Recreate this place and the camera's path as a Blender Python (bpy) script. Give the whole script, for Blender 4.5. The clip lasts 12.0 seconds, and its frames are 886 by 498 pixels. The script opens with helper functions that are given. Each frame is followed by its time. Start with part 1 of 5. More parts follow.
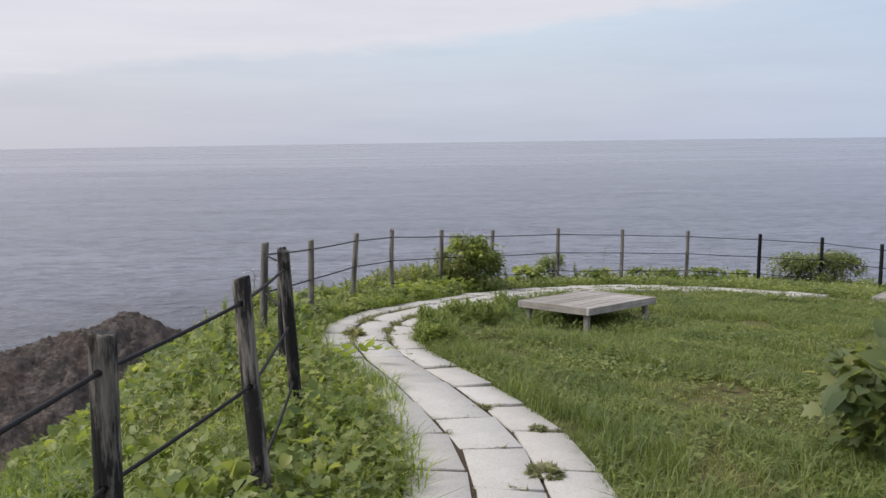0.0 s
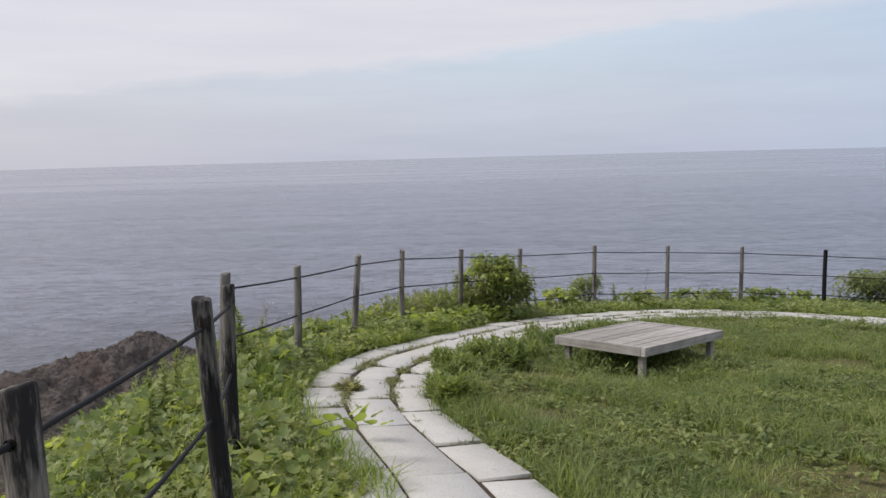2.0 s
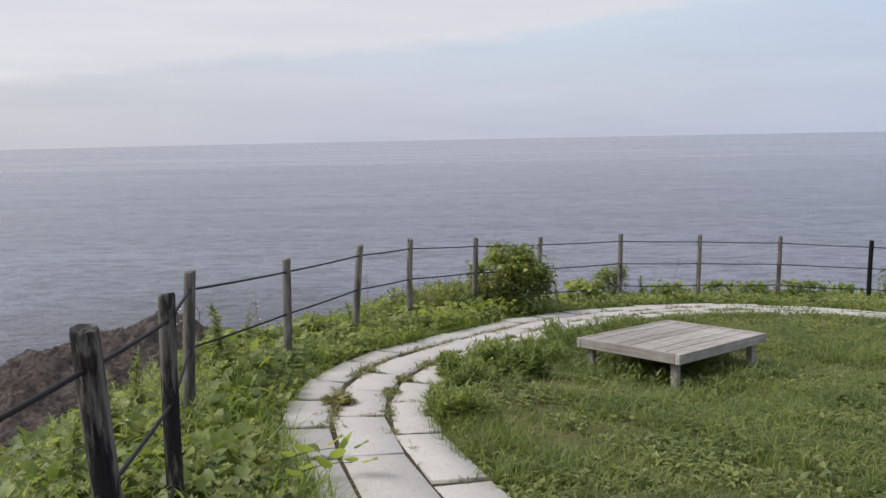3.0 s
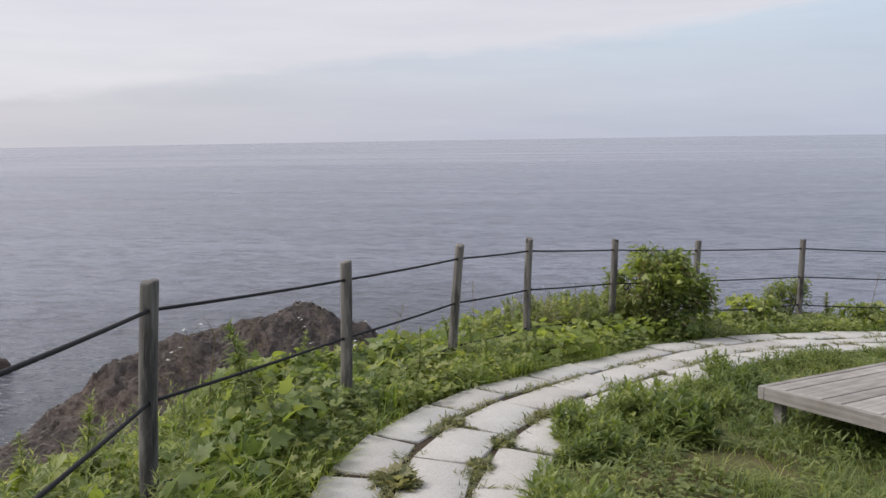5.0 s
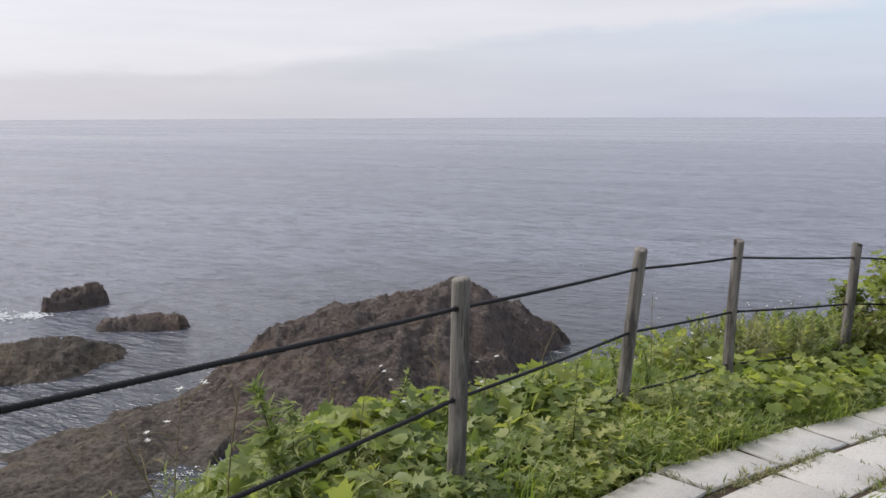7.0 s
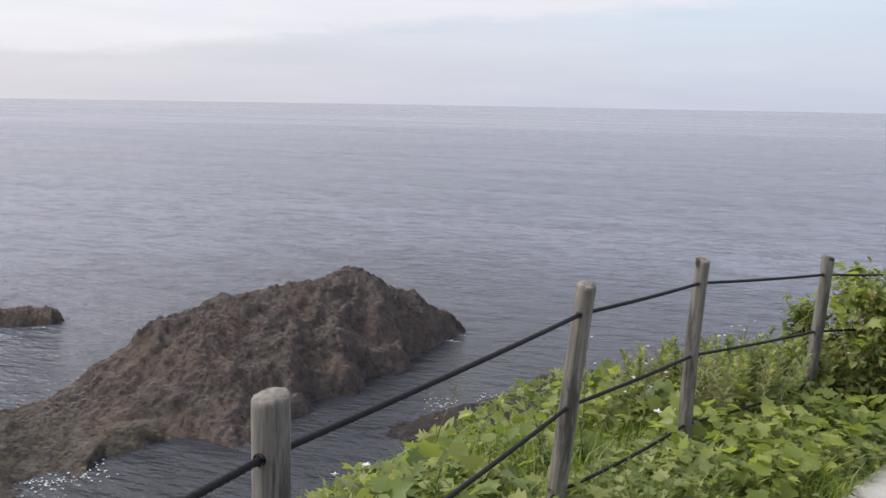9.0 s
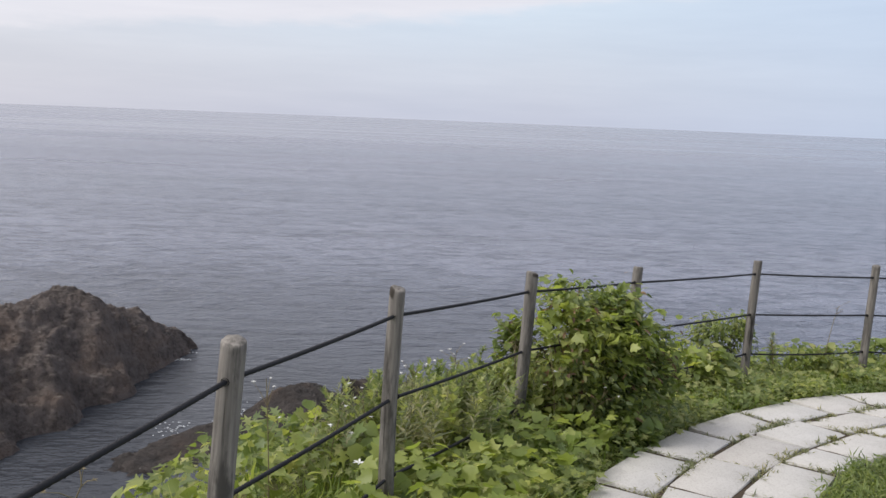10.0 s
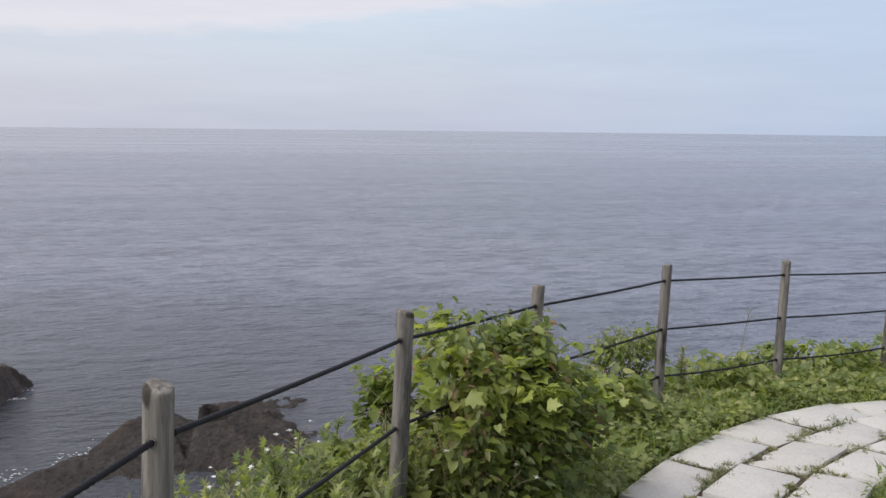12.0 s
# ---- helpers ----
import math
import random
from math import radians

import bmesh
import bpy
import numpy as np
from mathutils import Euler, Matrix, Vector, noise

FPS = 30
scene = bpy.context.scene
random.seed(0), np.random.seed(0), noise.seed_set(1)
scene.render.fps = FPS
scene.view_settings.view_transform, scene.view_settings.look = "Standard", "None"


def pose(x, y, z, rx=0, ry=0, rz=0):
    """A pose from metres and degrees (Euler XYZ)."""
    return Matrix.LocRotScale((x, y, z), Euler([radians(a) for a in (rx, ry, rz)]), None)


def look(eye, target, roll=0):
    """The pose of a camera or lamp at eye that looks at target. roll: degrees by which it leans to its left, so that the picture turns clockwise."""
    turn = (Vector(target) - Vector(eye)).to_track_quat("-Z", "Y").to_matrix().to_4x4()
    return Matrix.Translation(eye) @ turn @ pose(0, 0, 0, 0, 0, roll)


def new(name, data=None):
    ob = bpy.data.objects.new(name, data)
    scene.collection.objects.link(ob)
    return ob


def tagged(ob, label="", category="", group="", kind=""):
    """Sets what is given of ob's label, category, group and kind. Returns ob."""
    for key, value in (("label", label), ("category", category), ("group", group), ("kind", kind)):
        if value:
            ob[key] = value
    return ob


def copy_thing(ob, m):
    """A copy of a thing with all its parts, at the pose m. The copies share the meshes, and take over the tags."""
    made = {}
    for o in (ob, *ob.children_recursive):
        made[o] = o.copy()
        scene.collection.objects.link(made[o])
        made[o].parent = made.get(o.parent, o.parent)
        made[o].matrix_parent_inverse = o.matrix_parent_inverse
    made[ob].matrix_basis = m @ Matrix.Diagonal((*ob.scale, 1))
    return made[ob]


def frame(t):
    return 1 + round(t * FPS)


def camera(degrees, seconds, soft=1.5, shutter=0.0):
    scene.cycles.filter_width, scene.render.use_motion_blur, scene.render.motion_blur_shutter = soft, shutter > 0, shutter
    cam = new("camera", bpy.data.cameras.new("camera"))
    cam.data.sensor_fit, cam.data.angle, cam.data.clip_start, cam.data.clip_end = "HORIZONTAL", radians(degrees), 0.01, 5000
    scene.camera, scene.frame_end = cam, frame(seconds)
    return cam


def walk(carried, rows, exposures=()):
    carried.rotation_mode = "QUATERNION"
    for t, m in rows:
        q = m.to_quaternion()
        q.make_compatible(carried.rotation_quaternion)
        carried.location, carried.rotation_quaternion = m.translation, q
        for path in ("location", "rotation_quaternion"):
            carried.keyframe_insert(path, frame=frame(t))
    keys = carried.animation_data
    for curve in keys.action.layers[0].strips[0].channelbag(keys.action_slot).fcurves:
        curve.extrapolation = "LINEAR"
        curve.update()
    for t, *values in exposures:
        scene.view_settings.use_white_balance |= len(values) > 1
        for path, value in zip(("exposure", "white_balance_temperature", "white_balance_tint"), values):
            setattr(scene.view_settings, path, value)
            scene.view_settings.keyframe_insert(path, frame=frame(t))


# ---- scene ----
cam = camera(58.2, 12.0)
PATH = [
    (0, (0.133, -0.663, 2.273), (0.109, 1.318, 1.996), -0.8),
    (0.5, (0.067, -0.156, 2.223), (0.001, 1.829, 1.987), -0.9),
    (1, (0.104, 0.26, 2.197), (0.029, 2.247, 1.977), -1.1),
    (1.5, (0.097, 0.793, 2.141), (0.006, 2.779, 1.919), -1.0),
    (2, (0.13, 1.289, 2.118), (0.054, 3.273, 1.879), -1.5),
    (2.5, (0.199, 1.739, 2.114), (0.098, 3.716, 1.83), -1.3),
    (4.5, (0.23, 3.789, 1.905), (-0.102, 5.743, 1.633), -1.2),
    (5, (0.166, 4.296, 1.832), (-0.305, 6.219, 1.55), -0.9),
    (5.5, (0.069, 4.762, 1.822), (-0.521, 6.647, 1.511), -1.1),
    (6, (0.007, 5.212, 1.78), (-0.693, 7.058, 1.459), -0.9),
    (6.5, (-0.202, 5.704, 1.73), (-1.009, 7.506, 1.411), -0.8),
    (8.5, (-0.71, 7.291, 1.634), (-1.574, 9.054, 1.25), 0.0),
    (9, (-0.869, 7.676, 1.605), (-1.464, 9.55, 1.238), 1.0),
    (9.5, (-0.842, 8.012, 1.6), (-1.07, 9.967, 1.247), 1.9),
    (10, (-0.708, 8.404, 1.591), (-0.659, 10.376, 1.261), 2.3),
    (10.5, (-0.705, 8.774, 1.552), (-0.367, 10.719, 1.232), 2.9),
    (11, (-0.671, 9.142, 1.506), (-0.309, 11.084, 1.193), 1.8),
    (11.5, (-0.587, 9.536, 1.477), (-0.322, 11.495, 1.172), 0.9),
    (12, (-0.543, 9.951, 1.43), (-0.142, 11.886, 1.125), 0.6),
]
walk(cam, [(t, look(eye, target, roll)) for t, eye, target, roll in PATH],
     exposures=((0.0, 0.12), (2.5, 0.08), (5.5, 0.08), (8.5, 0.3), (10.5, 0.22), (12.0, 0.18)))

# ---- world, sun ----
SUN_AZ, SUN_EL = radians(-98), radians(50)
world = bpy.data.worlds.new("world")
scene.world = world
world.use_nodes = True
wn, wl = world.node_tree.nodes, world.node_tree.links
wn.clear()


def wnode(kind, **kw):
    n = wn.new(kind)
    for k, v in kw.items():
        n.inputs[k].default_value = v
    return n


def wmath(op, a, b):
    n = wn.new("ShaderNodeMath")
    n.operation = op
    for i, v in enumerate((a, b)):
        if isinstance(v, (int, float)):
            n.inputs[i].default_value = v
        else:
            wl.new(v, n.inputs[i])
    return n.outputs[0]


w_out = wnode("ShaderNodeOutputWorld")
w_bg = wnode("ShaderNodeBackground", Strength=1.0)
w_sky = wn.new("ShaderNodeTexSky")
w_sky.sky_type, w_sky.sun_disc = "NISHITA", False
w_sky.sun_elevation, w_sky.sun_rotation = SUN_EL, SUN_AZ
w_sky.dust_density, w_sky.air_density = 2.0, 1.0
w_sky_dim = wn.new("ShaderNodeVectorMath")
w_sky_dim.operation = "SCALE"
w_sky_dim.inputs["Scale"].default_value = 0.1
wl.new(w_sky.outputs[0], w_sky_dim.inputs[0])
w_co = wn.new("ShaderNodeTexCoord")
w_sep = wn.new("ShaderNodeSeparateXYZ")
wl.new(w_co.outputs["Generated"], w_sep.inputs[0])
# thin haze, paler with height
w_haze = wn.new("ShaderNodeValToRGB")
els = w_haze.color_ramp.elements
els[0].position, els[0].color = 0.0, (0.535, 0.565, 0.68, 1)
els[1].position, els[1].color = 1.0, (0.62, 0.66, 0.72, 1)
for p, c in ((0.06, (0.575, 0.615, 0.715, 1)), (0.13, (0.60, 0.68, 0.785, 1)), (0.3, (0.60, 0.665, 0.76, 1))):
    e = els.new(p)
    e.color = c
wl.new(w_sep.outputs["Z"], w_haze.inputs[0])
# one bank of high cloud whose lower edge climbs from left to right
w_map = wn.new("ShaderNodeMapping")
w_map.inputs["Scale"].default_value = (2.2, 2.2, 9.0)
wl.new(w_co.outputs["Generated"], w_map.inputs[0])
w_noise = wnode("ShaderNodeTexNoise", Scale=1.6, Detail=8.0, Roughness=0.6)
wl.new(w_map.outputs[0], w_noise.inputs["Vector"])


w_edge = wmath("SUBTRACT", w_sep.outputs["Z"], wmath("ADD", 0.118, wmath("MULTIPLY", w_sep.outputs["X"], 0.10)))
w_edge = wmath("ADD", w_edge, wmath("MULTIPLY", wmath("SUBTRACT", w_noise.outputs[0], 0.5), 0.075))
w_mask = wn.new("ShaderNodeMapRange")
w_mask.interpolation_type = "SMOOTHSTEP"
w_mask.inputs["From Min"].default_value, w_mask.inputs["From Max"].default_value = -0.007, 0.012
wl.new(w_edge, w_mask.inputs["Value"])
w_mix = wn.new("ShaderNodeMixRGB")
wl.new(wmath("MULTIPLY", w_mask.outputs[0], wmath("SUBTRACT", 1.0, wmath("MINIMUM", wmath("MAXIMUM", wmath("MULTIPLY", wmath("SUBTRACT", w_sep.outputs["X"], 0.15), 1.5), 0.0), 0.75))), w_mix.inputs[0])
w_warm = wn.new("ShaderNodeMixRGB")
w_left = wmath("MINIMUM", wmath("MAXIMUM", wmath("MULTIPLY", w_sep.outputs["X"], -0.9), 0.0), 0.65)
wl.new(w_left, w_warm.inputs[0])
wl.new(w_haze.outputs[0], w_warm.inputs[1])
w_warm.inputs[2].default_value = (0.65, 0.617, 0.645, 1)
w_clear = wn.new("ShaderNodeMixRGB")
w_right = wmath("MINIMUM", wmath("MAXIMUM", wmath("MULTIPLY", wmath("SUBTRACT", w_sep.outputs["X"], 0.15), 1.9), 0.0), 0.9)
wl.new(w_right, w_clear.inputs[0])
wl.new(w_warm.outputs[0], w_clear.inputs[1])
w_clear.inputs[2].default_value = (0.475, 0.565, 0.735, 1)
wl.new(w_clear.outputs[0], w_mix.inputs[1])
w_mix.inputs[2].default_value = (0.725, 0.715, 0.775, 1)
w_mix2 = wn.new("ShaderNodeMixRGB")
w_mix2.inputs[0].default_value = 0.12
w_map2 = wn.new("ShaderNodeMapping")
w_map2.inputs["Scale"].default_value = (1.5, 1.5, 14.0)
wl.new(w_co.outputs["Generated"], w_map2.inputs[0])
w_wisp = wnode("ShaderNodeTexNoise", Scale=2.3, Detail=6.0, Roughness=0.6)
wl.new(w_map2.outputs[0], w_wisp.inputs["Vector"])
w_wr = wn.new("ShaderNodeValToRGB")
w_wr.color_ramp.elements[0].position, w_wr.color_ramp.elements[0].color = 0.35, (0.965, 0.97, 0.975, 1)
w_wr.color_ramp.elements[1].position, w_wr.color_ramp.elements[1].color = 0.7, (1.05, 1.045, 1.035, 1)
wl.new(w_wisp.outputs[0], w_wr.inputs[0])
w_mul = wn.new("ShaderNodeMixRGB")
w_mul.blend_type = "MULTIPLY"
w_mul.inputs[0].default_value = 1.0
wl.new(w_mix.outputs[0], w_mul.inputs[1])
wl.new(w_wr.outputs[0], w_mul.inputs[2])
wl.new(w_mul.outputs[0], w_mix2.inputs[1])
wl.new(w_sky_dim.outputs[0], w_mix2.inputs[2])
# broad glow of the veiled sun in the thin cloud
w_dot = wn.new("ShaderNodeVectorMath")
w_dot.operation = "DOT_PRODUCT"
wl.new(w_co.outputs["Generated"], w_dot.inputs[0])
w_dot.inputs[1].default_value = (math.sin(SUN_AZ) * math.cos(SUN_EL), math.cos(SUN_AZ) * math.cos(SUN_EL), math.sin(SUN_EL))
w_glow = wmath("MULTIPLY", wmath("POWER", wmath("MAXIMUM", w_dot.outputs["Value"], 0.0), 5.0), 0.9)
w_add = wn.new("ShaderNodeMixRGB")
w_add.blend_type = "ADD"
wl.new(w_glow, w_add.inputs[0])
wl.new(w_mix2.outputs[0], w_add.inputs[1])
w_add.inputs[2].default_value = (1.0, 0.96, 0.93, 1)
wl.new(w_add.outputs[0], w_bg.inputs[0])
wl.new(w_bg.outputs[0], w_out.inputs[0])

sun_data = bpy.data.lights.new("sun", "SUN")
sun_data.energy, sun_data.angle, sun_data.color = 2.3, radians(22), (1.0, 0.96, 0.90)
sun = new("sun", sun_data)
sun_dir = Vector((math.sin(SUN_AZ) * math.cos(SUN_EL), math.cos(SUN_AZ) * math.cos(SUN_EL), math.sin(SUN_EL)))
sun.matrix_world = look(sun_dir * 60, (0, 0, 0))


SEA = -26.5  # level of the water


# ---- materials ----
def material(name, rough=0.8, metal=0.0, spec=0.3):
    m = bpy.data.materials.new(name)
    m.use_nodes = True
    b = m.node_tree.nodes["Principled BSDF"]
    b.inputs["Roughness"].default_value = rough
    b.inputs["Metallic"].default_value = metal
    b.inputs["Specular IOR Level"].default_value = spec
    return m, m.node_tree.nodes, m.node_tree.links, b


def ramp(nodes, *stops):
    r = nodes.new("ShaderNodeValToRGB")
    e = r.color_ramp.elements
    for i, (p, c) in enumerate(stops):
        x = e[i] if i < 2 else e.new(p)
        x.position, x.color = p, (*c, 1)
    return r


def noise_at(nodes, links, scale, detail=4, rough=0.55, stretch=(1, 1, 1), space="Object"):
    co = nodes.new("ShaderNodeTexCoord") if space == "Object" else nodes.new("ShaderNodeNewGeometry")
    mp = nodes.new("ShaderNodeMapping")
    mp.inputs["Scale"].default_value = stretch
    links.new(co.outputs["Object" if space == "Object" else "Position"], mp.inputs[0])
    n = nodes.new("ShaderNodeTexNoise")
    n.inputs["Scale"].default_value, n.inputs["Detail"].default_value, n.inputs["Roughness"].default_value = scale, detail, rough
    links.new(mp.outputs[0], n.inputs["Vector"])
    return n


def bump(nodes, links, b, src, strength, distance, under=None):
    n = nodes.new("ShaderNodeBump")
    n.inputs["Strength"].default_value, n.inputs["Distance"].default_value = strength, distance
    links.new(src, n.inputs["Height"])
    if under:
        links.new(under.outputs[0], n.inputs["Normal"])
    links.new(n.outputs[0], b.inputs["Normal"])
    return n


def mixed(nodes, links, kind, fac, a, b):
    m = nodes.new("ShaderNodeMixRGB")
    m.blend_type = kind
    for i, v in enumerate((fac, a, b)):
        if isinstance(v, (int, float)):
            m.inputs[i].default_value = v
        elif isinstance(v, tuple):
            m.inputs[i].default_value = (*v, 1)
        else:
            links.new(v, m.inputs[i])
    return m.outputs[0]


def leaf_material(name, dark, mid, light, translucent=0.5, rough=0.42, patch=0.0, patch_colour=(0.2, 0.18, 0.07)):
    m, n, l, b = material(name, rough, 0, 0.45)
    geo = n.new("ShaderNodeNewGeometry")
    r = ramp(n, (0.0, dark), (1.0, light), (0.55, mid))
    l.new(geo.outputs["Random Per Island"], r.inputs[0])
    big = noise_at(n, l, 1.3, 3, space="World")
    tone = ramp(n, (0.3, (0.72, 0.78, 0.7)), (0.7, (1.2, 1.12, 1.0)))
    l.new(big.outputs[0], tone.inputs[0])
    col = mixed(n, l, "MULTIPLY", 1.0, r.outputs[0], tone.outputs[0])
    if patch:
        dry = noise_at(n, l, 0.9, 4, 0.65, space="World")
        dr = ramp(n, (0.58, (0, 0, 0)), (0.72, (patch, patch, patch)))
        l.new(dry.outputs[0], dr.inputs[0])
        col = mixed(n, l, "MIX", dr.outputs[0], col, patch_colour)
    col = mixed(n, l, "MULTIPLY", 1.0, col, (1.085, 0.99, 1.09))
    l.new(col, b.inputs["Base Color"])
    t = n.new("ShaderNodeBsdfTranslucent")
    l.new(mixed(n, l, "MULTIPLY", 1.0, col, (1.6, 1.6, 0.95)), t.inputs["Color"])
    mx = n.new("ShaderNodeMixShader")
    mx.inputs[0].default_value = translucent
    l.new(b.outputs[0], mx.inputs[1])
    l.new(t.outputs[0], mx.inputs[2])
    l.new(mx.outputs[0], n["Material Output"].inputs[0])
    return m


def wood_material(name, pale, dark, stain, stain_amount):
    m, n, l, b = material(name, 0.85, 0, 0.2)
    grain = noise_at(n, l, 60, 5, 0.65, (1, 1, 0.06))
    crack = noise_at(n, l, 34, 3, 0.6, (1, 1, 0.045))
    blot = noise_at(n, l, 9, 6, 0.72, (1, 1, 0.16))
    info = n.new("ShaderNodeObjectInfo")
    r = ramp(n, (0.3, dark), (0.7, pale))
    l.new(grain.outputs[0], r.inputs[0])
    s = ramp(n, (0.62 - stain_amount, (0, 0, 0)), (0.72 - stain_amount, (1, 1, 1)))
    l.new(blot.outputs[0], s.inputs[0])
    col = mixed(n, l, "MIX", s.outputs[0], r.outputs[0], stain)
    cr = ramp(n, (0.30, (0.25, 0.25, 0.25)), (0.37, (1, 1, 1)))
    l.new(crack.outputs[0], cr.inputs[0])
    col = mixed(n, l, "MULTIPLY", 1.0, col, cr.outputs[0])
    knot = noise_at(n, l, 13, 1, 0.4, (1, 1, 0.55))
    kr = ramp(n, (0.70, (1, 1, 1)), (0.75, (0.3, 0.28, 0.26)))
    l.new(knot.outputs[0], kr.inputs[0])
    col = mixed(n, l, "MULTIPLY", 1.0, col, kr.outputs[0])
    shade = ramp(n, (0, (0.8, 0.8, 0.8)), (1, (1.15, 1.13, 1.1)))
    l.new(info.outputs["Random"], shade.inputs[0])
    l.new(mixed(n, l, "MULTIPLY", 1.0, col, shade.outputs[0]), b.inputs["Base Color"])
    u = bump(n, l, b, grain.outputs[0], 0.5, 0.004)
    bump(n, l, b, cr.outputs[0], 0.7, 0.006, u)
    return m


POST_GREY = wood_material("weathered_wood", (0.245, 0.230, 0.214), (0.095, 0.089, 0.083), (0.070, 0.066, 0.062), 0.165)
POST_MIXED = wood_material("half_blackened_wood", (0.27, 0.25, 0.23), (0.09, 0.08, 0.072), (0.020, 0.019, 0.020), 0.22)
POST_DARK = wood_material("blackened_wood", (0.05, 0.048, 0.048), (0.02, 0.02, 0.021), (0.012, 0.012, 0.013), 0.3)


def plank_material():
    m, n, l, b = material("silvered_planks", 0.8, 0, 0.2)
    grain = noise_at(n, l, 40, 5, 0.65, (0.05, 1, 1))
    blot = noise_at(n, l, 3, 4, 0.6)
    info = n.new("ShaderNodeObjectInfo")
    r = ramp(n, (0.3, (0.215, 0.200, 0.190)), (0.7, (0.385, 0.365, 0.350)))
    l.new(grain.outputs[0], r.inputs[0])
    s = ramp(n, (0.35, (0.75, 0.73, 0.7)), (0.65, (1.1, 1.1, 1.1)))
    l.new(blot.outputs[0], s.inputs[0])
    sh = ramp(n, (0, (0.82, 0.81, 0.8)), (1, (1.12, 1.12, 1.12)))
    l.new(info.outputs["Random"], sh.inputs[0])
    col = mixed(n, l, "MULTIPLY", 1.0, r.outputs[0], s.outputs[0])
    l.new(mixed(n, l, "MULTIPLY", 1.0, col, sh.outputs[0]), b.inputs["Base Color"])
    bump(n, l, b, grain.outputs[0], 0.4, 0.003)
    return m


PLANK = plank_material()


def slab_material():
    m, n, l, b = material("pale_concrete", 0.9, 0, 0.2)
    fine = noise_at(n, l, 85, 4, 0.75)
    mid = noise_at(n, l, 4.5, 5, 0.62)
    edge = noise_at(n, l, 14, 4, 0.6)
    info = n.new("ShaderNodeObjectInfo")
    r = ramp(n, (0.25, (0.392, 0.380, 0.364)), (0.75, (0.460, 0.447, 0.430)))
    l.new(mid.outputs[0], r.inputs[0])
    f = ramp(n, (0.34, (0.78, 0.77, 0.755)), (0.52, (1.03, 1.03, 1.03)))
    l.new(fine.outputs[0], f.inputs[0])
    st = ramp(n, (0.62, (1, 1, 1)), (0.8, (0.72, 0.70, 0.66)))
    l.new(edge.outputs[0], st.inputs[0])
    sh = ramp(n, (0, (0.95, 0.935, 0.925)), (1, (1.03, 1.035, 1.04)))
    l.new(info.outputs["Random"], sh.inputs[0])
    col = mixed(n, l, "MULTIPLY", 1.0, r.outputs[0], f.outputs[0])
    col = mixed(n, l, "MULTIPLY", 0.8, col, st.outputs[0])
    l.new(mixed(n, l, "MULTIPLY", 1.0, col, sh.outputs[0]), b.inputs["Base Color"])
    bump(n, l, b, fine.outputs[0], 0.35, 0.003)
    return m


SLAB = slab_material()


def soil_material():
    m, n, l, b = material("turf_soil", 0.95, 0, 0.1)
    a = noise_at(n, l, 9, 6, 0.65, space="World")
    c = noise_at(n, l, 0.9, 4, 0.6, space="World")
    r = ramp(n, (0.3, (0.06, 0.07, 0.028)), (0.75, (0.14, 0.15, 0.055)))
    l.new(a.outputs[0], r.inputs[0])
    d = ramp(n, (0.45, (0, 0, 0)), (0.66, (0.85, 0.85, 0.85)))
    l.new(c.outputs[0], d.inputs[0])
    col = mixed(n, l, "MIX", d.outputs[0], r.outputs[0], (0.115, 0.085, 0.05))
    l.new(col, b.inputs["Base Color"])
    bump(n, l, b, a.outputs[0], 0.8, 0.05)
    return m


SOIL = soil_material()


def rock_material(name, low, high, rust, dust):
    m, n, l, b = material(name, 0.85, 0, 0.25)
    a = noise_at(n, l, 0.55, 9, 0.72, (1, 1, 1.6), "World")
    v = noise_at(n, l, 2.4, 6, 0.7, (1, 1, 0.5), "World")
    s = noise_at(n, l, 0.16, 4, 0.6, (1, 1, 2.5), "World")
    r = ramp(n, (0.32, low), (0.7, high))
    l.new(a.outputs[0], r.inputs[0])
    rr = ramp(n, (0.48, (0, 0, 0)), (0.66, (0.8, 0.8, 0.8)))
    l.new(s.outputs[0], rr.inputs[0])
    col = mixed(n, l, "MIX", rr.outputs[0], r.outputs[0], rust)
    # hollows of the bump noise v are darker in the colour
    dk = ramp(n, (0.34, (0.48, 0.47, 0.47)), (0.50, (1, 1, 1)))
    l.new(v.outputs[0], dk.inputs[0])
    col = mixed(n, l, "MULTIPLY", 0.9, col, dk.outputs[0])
    gu = noise_at(n, l, 1.7, 2, 0.5, space="World")
    spot = ramp(n, (0.755, (0, 0, 0)), (0.80, (0.6, 0.6, 0.6)))
    l.new(gu.outputs[0], spot.inputs[0])
    col = mixed(n, l, "MIX", spot.outputs[0], col, (0.34, 0.33, 0.31))
    # pale dust and guano on the level ledges
    geo, part_z = n.new("ShaderNodeNewGeometry"), n.new("ShaderNodeSeparateXYZ")
    l.new(geo.outputs["True Normal"], part_z.inputs[0])
    ledge = ramp(n, (0.84, (0, 0, 0)), (0.97, (dust, dust, dust)))
    l.new(part_z.outputs["Z"], ledge.inputs[0])
    col = mixed(n, l, "MIX", ledge.outputs[0], col, (0.27, 0.24, 0.205))
    l.new(col, b.inputs["Base Color"])
    grit = noise_at(n, l, 6.5, 5, 0.7, space="World")
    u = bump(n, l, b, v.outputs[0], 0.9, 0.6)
    u = bump(n, l, b, grit.outputs[0], 0.8, 0.22, u)
    bump(n, l, b, a.outputs[0], 0.9, 1.0, u)
    return m


